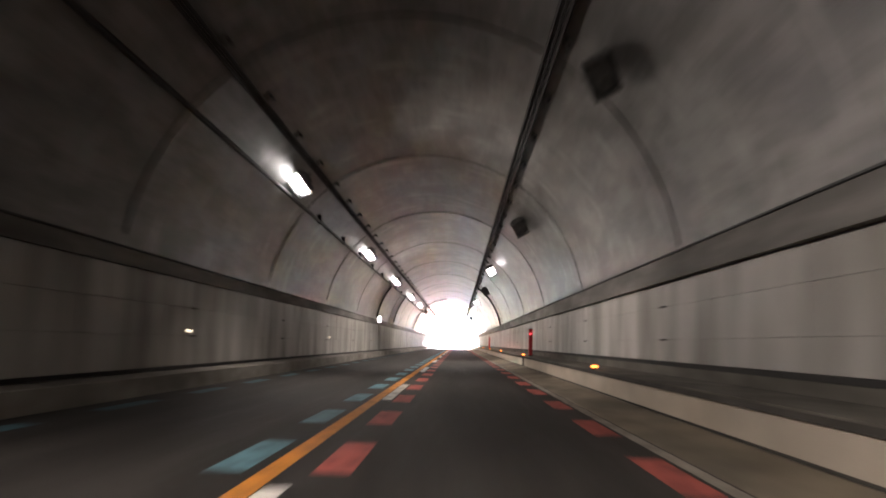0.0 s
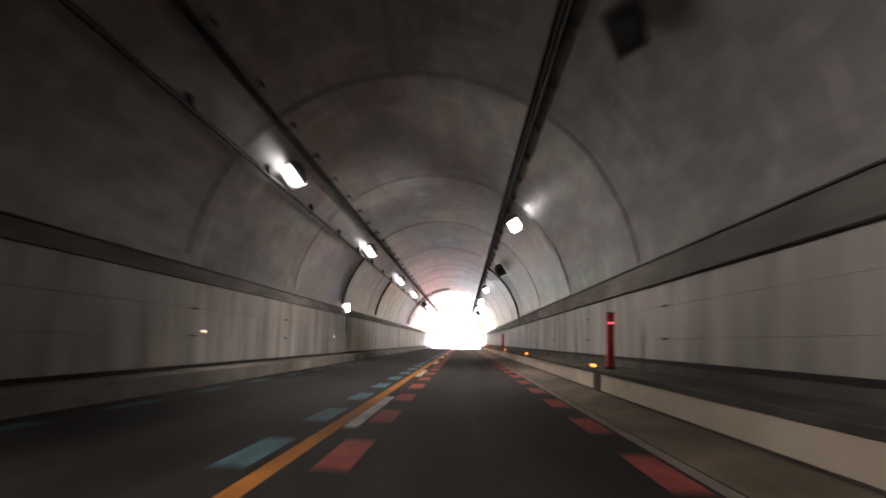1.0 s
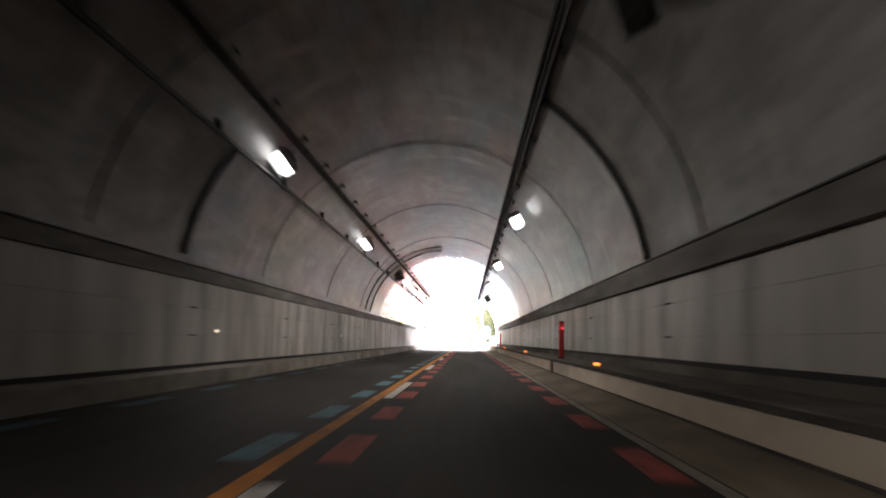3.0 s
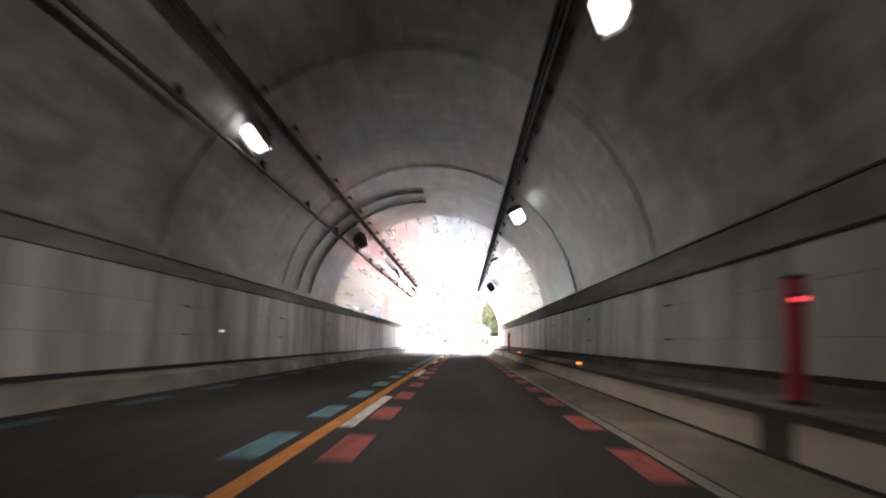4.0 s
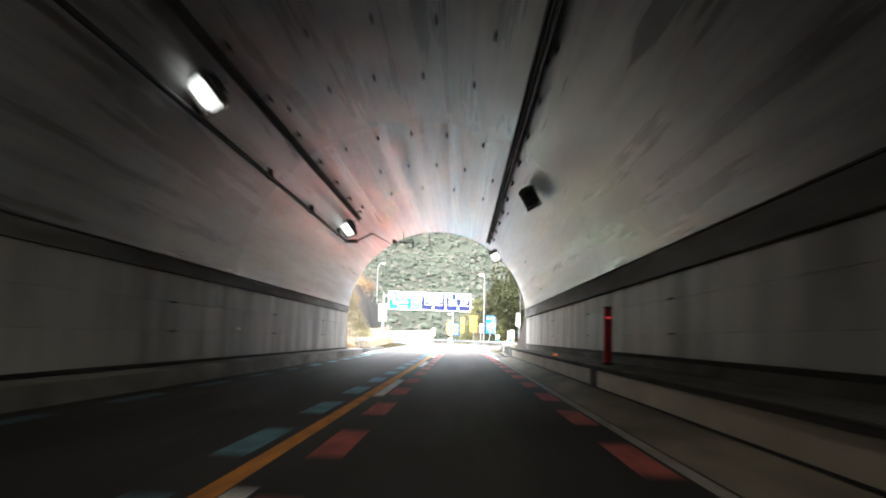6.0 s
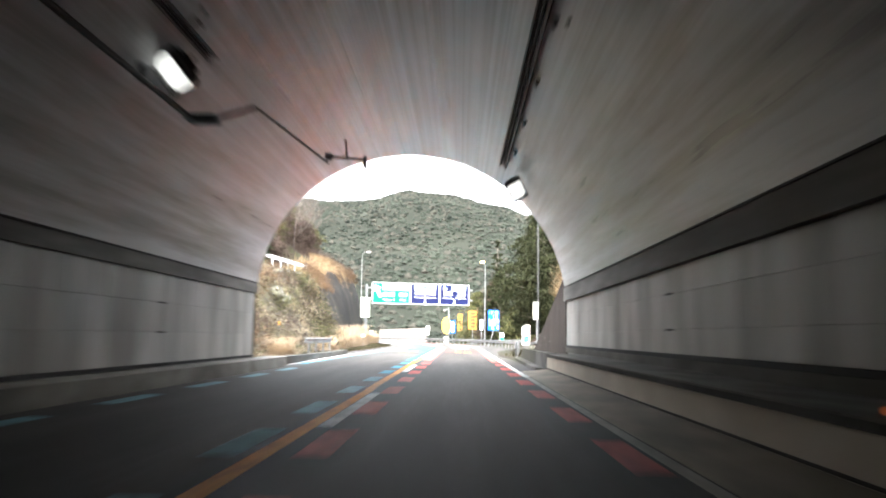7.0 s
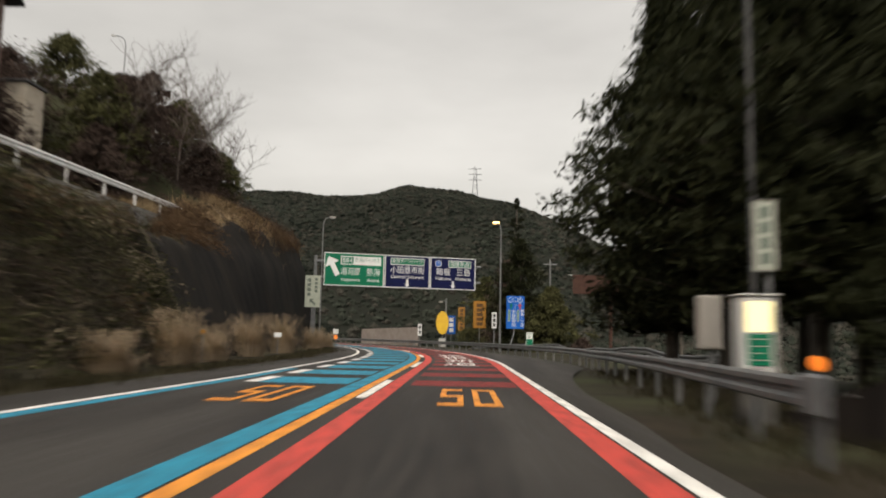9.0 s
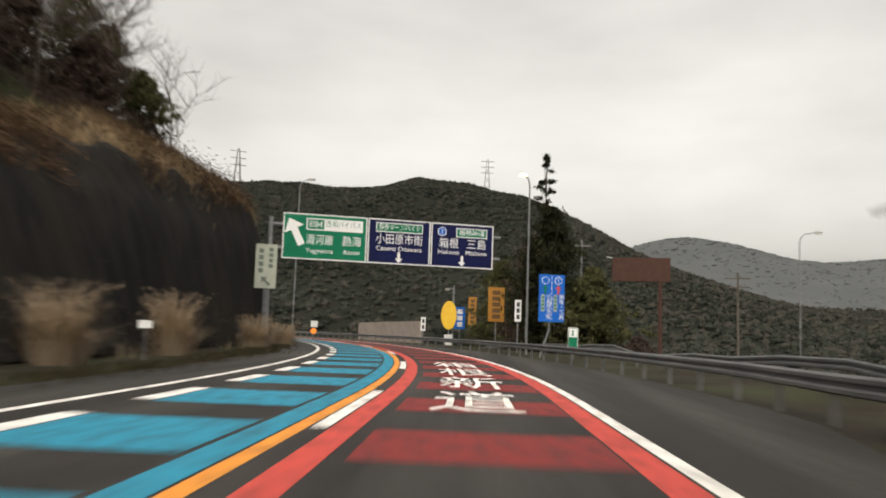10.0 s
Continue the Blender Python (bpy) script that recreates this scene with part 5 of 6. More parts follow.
# ---------------------------------------------------------------- poles and lamps
def lamp_pole(label, x, y, top, arm, lit, group="street lamps", r=0.09, mat=None):
    gz = float(ground_z(x, y))
    t = thing("street_lamp", label, "street lamp", (x, y, gz), group)
    h = top - gz
    bend = min(0.9, abs(arm))
    part("pole", rod((0, 0, -0.3), (0, 0, h - bend), r, r * 0.6, n=10), mat or M_POLE, t)
    bm = bmesh.new()
    line = [(arm * 0.55 * (1 - math.cos(a)), h - bend + (bend + 0.12) * math.sin(a)) for a in np.linspace(0, math.pi / 2, 7)] + [(arm, h + 0.25)]
    rings = []
    for i, (u, z) in enumerate(line):
        p, q = line[max(0, i - 1)], line[min(len(line) - 1, i + 1)]
        k = math.hypot(q[0] - p[0], q[1] - p[1])
        nx_, nz_ = -(q[1] - p[1]) / k, (q[0] - p[0]) / k
        w_ = r * (0.6 - 0.02 * i)
        rings.append([bm.verts.new((u + nx_ * w_ * math.cos(b), w_ * math.sin(b), z + nz_ * w_ * math.cos(b))) for b in np.arange(8) * math.pi / 4])
    for r0, r1 in zip(rings, rings[1:]):
        for i in range(8):
            bm.faces.new((r0[i], r0[(i + 1) % 8], r1[(i + 1) % 8], r1[i]))
    bmesh.ops.recalc_face_normals(bm, faces=bm.faces[:])
    part("arm", bm, mat or M_POLE, t)
    hd = part("head", box(min(0, arm) + (0 if arm < 0 else arm - 0.1), (0 if arm < 0 else arm + 0.6) if arm > 0 else arm + 0.1, -0.14, 0.14, h + 0.18, h + 0.34, 0.04), M_GREYBOX, t)
    part("lens", box((arm - 0.05) if arm > 0 else arm - 0.02, (arm + 0.5) if arm > 0 else arm + 0.5, -0.16, 0.10, h + 0.10, h + 0.19), G_AMBER if lit else M_CABINET, hd, "glowing amber lens" if lit else "")
    return t


lamp_pole("tall grey road lamp with a lit amber head", 3.75, 246.2, 11.6, -0.7, True)
lamp_pole("tall dark weathered road lamp with a small amber head", 5.62, 188.6, 12.3, -0.25, True, r=0.075, mat=M_TRAY)
lamp_pole("slim grey road lamp at the bend of the road", -16.9, 269.7, 15.3, 0.9, False)
lamp_pole("grey road lamp with a curved arm on the hillside road", -37.5, 257.7, 33.5, -1.6, False)
lamp_pole("grey road lamp with a curved arm past the lower road", 31.0, 270.0, 11.6, 1.5, False)

up = thing("utility_pole", "dark utility pole with cross arms in the valley", "utility pole", (33.5, 295.0, float(ground_z(33.5, 295.0))))
part("pole", rod((0, 0, -0.5), (0, 0, 23.0), 0.2, 0.13, n=10), M_BARK, up)
for z in (22.3, 21.2):
    part("cross_arm", box(-1.5, 1.5, -0.07, 0.07, z, z + 0.14), M_BARK, up)
up2 = thing("utility_pole", "slim concrete utility pole beside the trees", "utility pole", (12.8, 287.0, float(ground_z(12.8, 287.0))))
part("pole", rod((0, 0, -0.5), (0, 0, 12.6 - up2.location.z), 0.15, 0.10, n=10), M_POLE, up2)
part("cross_arm", box(-1.0, 1.0, -0.06, 0.06, 11.8 - up2.location.z, 11.95 - up2.location.z), M_POLE, up2)

def transmission_tower(x, y, high, turn):
    """Lattice tower: four leaning legs, three cross arms, crossed bracing."""
    t = thing("transmission_tower", "far lattice power pylon on the hill ridge", "pylon", (x, y, float(ground_z(x, y))), "power pylons")
    t.rotation_euler[2] = turn
    f = high / 47
    for sx in (-1, 1):
        for sy in (-1, 1):
            part("leg", rod((4.4 * f * sx, 4.4 * f * sy, -4), (0.8 * f * sx, 0.8 * f * sy, high), 0.45 * f, 0.3 * f, n=5), M_POLE, t)
    for z in (30, 37, 44):
        part("cross_arm", rod((-8 * f, 0, z * f), (8 * f, 0, z * f), 0.35 * f, n=5), M_POLE, t)
    for z in (6, 16, 26):
        k = 4.4 - 3.6 * z / 47
        for sx in (-1, 1):
            part("brace", rod((k * f * sx, -k * f, z * f), (-(k - 0.7) * f * sx, (-k + 0.7) * f, (z + 9) * f), 0.22 * f, n=4), M_POLE, t)


transmission_tower(14.0, 1140.0, 47.0, 0.0)
transmission_tower(-292.0, 1140.0, 58.0, 0.5)

# ---------------------------------------------------------------- cabinets by the rail
ph = thing("emergency_phone_box", "white emergency phone cabinet with lit window and green panel", "phone box", (4.45, 185.5, 0.0))
part("plinth", box(-0.16, 0.32, -0.02, 0.32, -0.1, 0.62, 0.02), M_DARKCONC, ph, "concrete plinth")
cab = part("body", box(-0.18, 0.34, -0.06, 0.34, 0.62, 1.80, 0.03), M_CABINET, ph)
part("window", box(-0.11, 0.26, -0.075, -0.058, 1.28, 1.72), G_BOX, cab, "lit cream window")
gp = part("lower_panel", box(-0.09, 0.25, -0.075, -0.058, 0.80, 1.25), M_SIGNGREEN, cab, "green panel with white writing")
for i in range(4):
    part("writing_bar", box(-0.06, 0.22 - 0.05 * (i % 2), -0.082, -0.076, 0.87 + 0.10 * i, 0.884 + 0.10 * i), M_SIGNCREAM, gp)
part("hood", box(-0.21, 0.37, -0.10, 0.37, 1.80, 1.83, 0.012), M_CABINET, ph)
part("door_edge", box(0.29, 0.33, -0.072, -0.058, 0.68, 1.76), M_GREYBOX, ph)
gb = thing("grey_cabinet", "plain grey steel cabinet on a short post", "cabinet", (4.95, 188.8, 0.0))
part("body", box(-0.26, 0.16, 0, 0.35, 0.98, 2.0, 0.03), M_GREYBOX, gb)
part("door", box(-0.22, 0.12, -0.015, 0.002, 1.03, 1.95, 0.006), M_GREYBOX, gb)
part("post", rod((0, 0.18, -0.2), (0, 0.18, 1.0), 0.07, n=8), M_POLE, gb)
vs = thing("name_sign", "tall narrow white sign with four dark characters on a pole", "road sign", (5.33, 187.25, 0.0))
v = board(vs, "panel", 0.36, 1.2, M_SIGNCREAM, Matrix.Translation((0, 0, 2.93)), M_GREYBOX, 0.02)
bars(v, 0, 0, 0.17, 1.05, 4, M_FADEDINK)
part("post", rod((0.1, 0.14, -0.2), (0.1, 0.14, 3.5), 0.045, n=8), M_POLE, vs)
ob_ = thing("orange_lamp", "round orange warning lamp on a low post", "warning lamp", (6.3, 187.6, 0.0))
part("lens", disc((0, 0, 0.80), 0.13, 0.14, n=14), G_ROADORANGE, ob_, "orange lens")
part("post", rod((0, 0, -0.2), (0, 0, 0.70), 0.04, n=8), M_POLE, ob_)
wl_ = thing("warning_light", "small orange roadwork lamp and white plate at the bend", "warning lamp", (-15.3, 272.0, 0.0))
part("lens", disc((0, 0, 0.9), 0.28, 0.14, n=14), G_ROADORANGE, wl_, "orange lens")
part("post", rod((0, 0.1, -0.8), (0, 0.1, 1.9), 0.05, n=8), M_POLE, wl_)
part("plate", box(-0.3, 0.35, 0.02, 0.06, 1.3, 1.9), M_SIGNWHITE, wl_)
tg = thing("marker_plate", "small white marker plate on a stake in the grass", "marker", (-10.3, 219.5, 0.0))
part("plate", box(-0.22, 0.22, -0.02, 0.02, 0.95, 1.2), M_SIGNWHITE, tg)
part("stake", rod((0, 0.04, -0.2), (0, 0.04, 1.1), 0.025, n=6), M_POLE, tg)
for x, y in ((-9.7, 176.4), (-9.9, 205.0)):
    dl = thing("roadside_marker", "thin post with an orange reflector in the verge", "marker", (x, y, float(ground_z(x, y))), "verge markers")
    part("post", rod((0, 0, -0.2), (0, 0, 1.3), 0.02, n=8), M_POLE, dl)
    part("reflector", disc((0, -0.03, 1.2), 0.10, 0.04, n=12), M_SIGNORANGE, dl)
ribbon_wall("wall_barrier", [(-21.0, 343.0, 2.6), (-15.0, 335.0, 2.8), (-8.4, 325.0, 3.0)], -2.0, "far beige concrete barrier at the bend", M_BARRIER, "barrier", 0.5)

# ---------------------------------------------------------------- house on the slope
def gable(x0, x1, y0, y1, z0, z1, over, along_x=True, thick=0.16):
    """A pitched roof with thickness and overhang."""
    bm = bmesh.new()
    if along_x:
        ym = (y0 + y1) / 2
        sec = [(y0 - over, z0 - over * (z1 - z0) / (ym - y0)), (ym, z1), (y1 + over, z0 - over * (z1 - z0) / (ym - y0))]
        pts = [[(x, y, z) for y, z in sec] for x in (x0 - over, x1 + over)]
    else:
        xm = (x0 + x1) / 2
        sec = [(x0 - over, z0 - over * (z1 - z0) / (xm - x0)), (xm, z1), (x1 + over, z0 - over * (z1 - z0) / (xm - x0))]
        pts = [[(x, y, z) for x, z in sec] for y in (y0 - over, y1 + over)]
    lo = [[bm.verts.new(p) for p in r] for r in pts]
    hi = [[bm.verts.new((p[0], p[1], p[2] + thick)) for p in r] for r in pts]
    for s in (lo, hi):
        for i in range(2):
            bm.faces.new((s[0][i], s[0][i + 1], s[1][i + 1], s[1][i]))
    for i in range(2):
        for r in range(2):
            bm.faces.new((lo[r][i], lo[r][i + 1], hi[r][i + 1], hi[r][i]))
    for i in (0, 2):
        bm.faces.new((lo[0][i], lo[1][i], hi[1][i], hi[0][i]))
    bmesh.ops.recalc_face_normals(bm, faces=bm.faces[:])
    return bm


def walls_with_gable(x0, x1, y0, y1, z0, z1, peak, along_x):
    bm = bmesh.new()
    ring0 = [bm.verts.new((x, y, z0)) for x, y in ((x0, y0), (x1, y0), (x1, y1), (x0, y1))]
    ring1 = [bm.verts.new((x, y, z1)) for x, y in ((x0, y0), (x1, y0), (x1, y1), (x0, y1))]
    if along_x:
        a, b = bm.verts.new((x0, (y0 + y1) / 2, peak)), bm.verts.new((x1, (y0 + y1) / 2, peak))
        bm.faces.new((ring0[0], ring0[1], ring1[1], ring1[0]))
        bm.faces.new((ring0[2], ring0[3], ring1[3], ring1[2]))
        bm.faces.new((ring0[1], ring0[2], ring1[2], b, ring1[1]))
        bm.faces.new((ring0[3], ring0[0], ring1[0], a, ring1[3]))
    else:
        a, b = bm.verts.new(((x0 + x1) / 2, y0, peak)), bm.verts.new(((x0 + x1) / 2, y1, peak))
        bm.faces.new((ring0[0], ring0[1], ring1[1], a, ring1[0]))
        bm.faces.new((ring0[2], ring0[3], ring1[3], b, ring1[2]))
        bm.faces.new((ring0[1], ring0[2], ring1[2], ring1[1]))
        bm.faces.new((ring0[3], ring0[0], ring1[0], ring1[3]))
    bm.faces.new(ring0[::-1])
    bmesh.ops.recalc_face_normals(bm, faces=bm.faces[:])
    return bm


house = thing("house", "two-storey pinkish-brown house with dark roofs on the slope", "house", (-0.9, 0, 0.5))
part("wall", walls_with_gable(-30.2, -23.6, 207.5, 214.0, 10.5, 18.3, 19.7, True), M_WALLPINK, house)
part("roof", gable(-30.2, -23.6, 207.5, 214.0, 18.32, 19.75, 0.7), M_ROOF, house, "dark pitched roof")
part("roof_sheet", box(-31.0, -22.8, 207.4, 210.0, 18.62, 18.70), M_ROOFTOP, house, "pale sheet roof edge")
part("porch_wall", walls_with_gable(-28.6, -24.0, 204.6, 207.5, 10.5, 15.3, 16.2, False), M_WALLPINK, house)
part("porch_roof", gable(-28.6, -24.0, 204.6, 207.4, 15.32, 16.25, 0.55, False), M_ROOF, house, "dark porch roof")
part("aerial", rod((-29.0, 210.7, 19.5), (-29.0, 210.7, 22.0), 0.03, n=5), M_POLE, house)
for y, z, nm in ((210.0, 16.3, "window"), (209.0, 12.7, "window")):
    w = part(nm, box(-23.62, -23.53, y - 0.5, y + 0.5, z - 0.6, z + 0.6), M_SIGNWHITE, house, "white framed window")
    part("pane", box(-23.525, -23.515, y - 0.4, y + 0.4, z - 0.5, z + 0.5), M_GLASS, w)
w = part("window", box(-27.4, -25.2, 204.52, 204.59, 15.45, 15.75), M_SIGNWHITE, house, "narrow gable window")
part("pane", box(-27.3, -25.3, 204.50, 204.515, 15.50, 15.70), M_GLASS, w)
shed = thing("shed", "small cream concrete shed beside the brown house", "shed", (-25.3, 217.0, float(ground_z(-25.3, 217.0))))
sz = shed.location.z
part("wall", box(-0.95, 1.15, -1.0, 1.0, 10.8 - sz, 14.75 - sz, 0.02), M_WALK, shed)
part("roof", box(-1.08, 1.28, -1.15, 1.15, 14.75 - sz, 14.9 - sz, 0.02), M_ROOF, shed)
tarp = thing("tarpaulin", "blue tarpaulin over a tall stack of timber by the house", "tarpaulin", (-27.6, 202.5, float(ground_z(-27.6, 202.5))))
TH = 15.2 - tarp.location.z
bm = bmesh.new()
bmesh.ops.create_grid(bm, x_segments=18, y_segments=10, size=1.0)
for vtx in bm.verts:
    vtx.co = Vector((vtx.co.x * 1.8, vtx.co.y * 1.2, TH - 0.55 * abs(vtx.co.y) ** 2 - 0.25 * vtx.co.x + 0.07 * math.sin(9 * vtx.co.x + 4 * vtx.co.y)))
part("sheet", bm, M_TARP, tarp)
for i in range(int((TH - 0.5) / 0.24) * 3):
    z = 0.12 + 0.24 * (i // 3)
    part("timber", rod((-1.9 + 0.35 * ((i * 7) % 4), -0.8 + 0.6 * (i % 3), z), (1.6 - 0.3 * ((i * 5) % 4) - 0.05 * (i // 3), -0.8 + 0.6 * (i % 3), z), 0.12, n=7), M_BARK, tarp)

# black sprayed-concrete facing at the far end of the cut slope
fy = np.linspace(206.5, 249.5, 54)
fu = np.linspace(0.02, 1.0, 15)
FV = []
for u in fu:
    for y in fy:
        w_ = float(face_run(y)) * (0.56 + 0.06 * math.sin(1.7 * y) + 0.38 * float(smooth(213, 222, y)))
        x = float(left_foot(y)) - u * w_
        FV.append((x + 0.16, y - 0.05, float(ground_z(x, y)) + 0.14))
fi = np.arange(len(FV)).reshape(len(fu), len(fy))
fq = np.stack([fi[:-1, :-1], fi[:-1, 1:], fi[1:, 1:], fi[1:, :-1]], -1).reshape(-1, 4)
facing = raw("wall_facing", FV, fq, M_FACING, smooth=True)
facing.modifiers.new("thickness", "SOLIDIFY").thickness = 0.1
tagged(facing, "near-black sprayed concrete facing on the cut slope", "slope facing", kind="structure")
# pale wash-outs running down beside the facing
for y0, wide in ((205.2, 0.42), (207.6, 0.26)):
    bm = bmesh.new()
    rows = []
    for i in range(15):
        u = 0.04 + 0.54 * i / 14
        y = y0 + 0.5 * math.sin(2.2 * u + y0) - 0.9 * u
        half = wide * (0.6 + 0.4 * math.sin(9 * u + y0))
        row = []
        for yy, lift in ((y - half, 0.05), (y - half * 0.4, 0.24), (y + half * 0.4, 0.24), (y + half, 0.05)):
            x = float(left_foot(yy)) - u * float(face_run(yy))
            row.append(bm.verts.new((x + 0.16 + lift * 0.6, yy, float(ground_z(x, yy)) + 0.12 + lift * 0.5)))
        rows.append(row)
    for r0, r1 in zip(rows, rows[1:]):
        for i in range(3):
            bm.faces.new((r0[i], r0[i + 1], r1[i + 1], r1[i]))
    tagged(mesh_object("wall_rib", bm, M_SHOTCRETE), "pale worn concrete rib running down the cut slope", "slope rib", kind="structure")


def boulder(x, y, r, seed, stretch=1.3):
    rng = np.random.RandomState(seed)
    bm = bmesh.new()
    bmesh.ops.create_icosphere(bm, subdivisions=3, radius=r)
    ph = rng.uniform(0, 6.28, 6)
    for v in bm.verts:
        n = v.co / r
        k = 1 + 0.16 * math.sin(3.1 * n.x + ph[0]) + 0.14 * math.sin(3.7 * n.y + ph[1]) + 0.12 * math.sin(4.3 * n.z + ph[2]) + 0.05 * math.sin(9 * n.x + 8 * n.y + ph[3])
        v.co = Vector((n.x * k * r, n.y * k * r * stretch, n.z * k * r * 0.7))
    for f in bm.faces:
        f.smooth = True
    ob = mesh_object("boulder", bm, M_ROCK)
    ob.location = (x, y, float(ground_z(x, y)) + 0.15 * r)
    return tagged(ob, "pale mossy boulder lodged in the cut slope", "boulder", "slope boulders")


for i, (x, y, r) in enumerate([(-11.6, 183.0, 0.55), (-11.2, 184.6, 0.42), (-13.2, 190.5, 0.55), (-13.5, 193.5, 0.4), (-12.9, 195.0, 0.35), (-12.4, 187.5, 0.4), (-14.6, 204.0, 0.5), (-13.9, 201.0, 0.35)]):
    boulder(x, y, r, 200 + i)

# ---------------------------------------------------------------- plants


def leaf_quads(centres, size, rng, flat=0.0, aspect=0.6):
    """One small folded leaf quad at each centre, turned at random."""
    n = len(centres)
    a = rng.normal(size=(n, 3))
    a[:, 2] *= 1 - flat
    a /= np.linalg.norm(a, axis=1)[:, None]
    b = np.cross(a, rng.normal(size=(n, 3)))
    b /= np.linalg.norm(b, axis=1)[:, None] + 1e-9
    s = (size * rng.uniform(0.6, 1.4, n))[:, None]
    v = np.stack([centres - a * s, centres + b * s * aspect * 0.5, centres + a * s, centres - b * s * aspect * 0.5], 1)
    return v.reshape(-1, 3), np.arange(4 * n).reshape(-1, 4)


def limb_tree(rng, h, spread, levels=3, n0=7, r0=0.14, lift=0.5):
    """Tapered limbs of a bare tree: segments (a, b, ra, rb)."""
    segs, tips = [], []

    def grow(p, d, length, r, lev):
        k = 3
        for i in range(k):
            q = p + d * (length / k)
            segs.append((p, q, r * (1 - 0.5 * i / k), r * (1 - 0.5 * (i + 1) / k)))
            d = d + Vector(rng.normal(size=3)) * 0.13
            d.z += 0.05
            d.normalize()
            p = q
            if lev > 0:
                for _ in range(2 if lev > 1 else 3):
                    u = Vector(rng.normal(size=3))
                    u.z = abs(u.z) * lift
                    u = (u.normalized() * spread + d * 0.8).normalized()
                    grow(p, u, length * rng.uniform(0.45, 0.7), r * 0.5, lev - 1)
        tips.append(p)

    grow(Vector((0, 0, -0.2)), Vector((0, 0, 1)), h * 0.75, r0, levels)
    return segs, tips


def segs_mesh(segs, n=4):
    vs, fs = [], []
    for a, b, ra, rb in segs:
        d = (b - a).normalized()
        u = d.orthogonal().normalized()
        w = d.cross(u)
        base = len(vs)
        for c, r in ((a, ra), (b, rb)):
            for k in range(n):
                t = 2 * math.pi * k / n
                vs.append(tuple(c + u * (r * math.cos(t)) + w * (r * math.sin(t))))
        for k in range(n):
            fs.append((base + k, base + (k + 1) % n, base + n + (k + 1) % n, base + n + k))
    return np.array(vs), fs


def leafy_tree(name, label, x, y, h, r, mat, seed, low=0.15, n_clump=240, per=55, leaf=0.13, taper=0.9, trunk=0.17, gap=0.0):
    """Trunk, limbs and a crown of many leaf clumps with an uneven outline."""
    rng = np.random.RandomState(seed)
    gz = float(ground_z(x, y))
    t = thing(name, label, "tree", (x, y, gz))
    segs = []
    p = Vector((0, 0, -0.3))
    for i in range(6):
        q = Vector((rng.normal() * 0.08, rng.normal() * 0.08, h * 0.9 * (i + 1) / 6))
        segs.append((p, q, trunk * (1 - i / 7), trunk * (1 - (i + 1) / 7)))
        p = q
    clumps = []
    while len(clumps) < n_clump:
        v = rng.uniform(low, 1.0)
        prof = r * (math.sin(math.pi * min(1, (v - low) / (1 - low) * 0.8 + 0.2)) ** 0.7) * (1 - taper * max(0, v - 0.45) / 0.75)
        a = rng.uniform(0, 2 * math.pi)
        prof *= 1 + 0.22 * math.sin(3 * a + 7 * v) + 0.15 * math.sin(5 * a - 11 * v)
        d = prof * rng.uniform(0.25, 1.05) ** 0.6
        if gap and rng.uniform() < gap:
            continue
        c = np.array([d * math.cos(a), d * math.sin(a), v * h])
        clumps.append(c)
        if len(clumps) % 5 == 0:
            z = v * h * 0.88
            segs.append((Vector((0, 0, z * 0.92)), Vector(c), 0.05, 0.012))
    clumps = np.array(clumps)
    cr = rng.uniform(0.35, 0.75, n_clump)[:, None, None] * (r / 3.2)
    off = rng.normal(size=(n_clump, per, 3)) * np.array([1, 1, 0.55]) * 0.48
    pts = (clumps[:, None, :] + off * cr).reshape(-1, 3)
    k = len(pts) // 5
    inner = pts[rng.randint(0, len(pts), k)] * np.array([0.6, 0.6, 1.0])
    v, f = leaf_quads(np.concatenate([pts, inner]), np.concatenate([np.full(len(pts), leaf), np.full(k, leaf * 2.4)]), rng)
    vs, fs = segs_mesh(segs, 6)
    raw("trunk", vs, fs, M_BARK, t)
    raw("crown", v, f, mat, t)
    return t


def bare_tree(label, x, y, h, seed, spread=0.9, r0=0.10, leaves=0, leaf_mat=None, group="bare trees"):
    rng = np.random.RandomState(seed)
    t = thing("bare_tree", label, "tree", (x, y, float(ground_z(x, y))), group)
    segs, tips = limb_tree(rng, h, spread, 3, r0=r0)
    vs, fs = segs_mesh(segs, 3)
    raw("bough", vs, fs, M_TWIG, t)
    if leaves:
        base = np.array([tuple(p) for p in tips])
        pts = base[rng.randint(0, len(base), leaves)] + rng.normal(size=(leaves, 3)) * 0.35
        v, f = leaf_quads(pts, 0.12, rng)
        raw("foliage", v, f, leaf_mat, t)
    return t


# dark evergreens past the retaining wall
DARK_TREE = "tall dark evergreen tree with a dense ragged crown"
leafy_tree("evergreen_tree", DARK_TREE, 6.9, 199.5, 12.6, 3.25, M_LEAF, 1, 0.13, 520, 60, 0.135, 1.2, trunk=0.24)
leafy_tree("evergreen_tree", DARK_TREE, 7.6, 196.0, 13.2, 3.6, M_LEAF, 2, 0.14, 400, 60, 0.135, 1.2, trunk=0.24)
leafy_tree("evergreen_tree", DARK_TREE, 7.9, 191.2, 13.2, 3.4, M_LEAF, 3, 0.15, 360, 60, 0.135, 1.2, trunk=0.22)
leafy_tree("evergreen_tree", DARK_TREE, 8.8, 189.4, 11.5, 3.2, M_LEAF, 4, 0.17, 300, 65, 0.13, trunk=0.22)
leafy_tree("evergreen_tree", DARK_TREE, 10.6, 198.2, 14.0, 3.4, M_LEAF, 5, 0.2, 280, 55, 0.14, trunk=0.22)
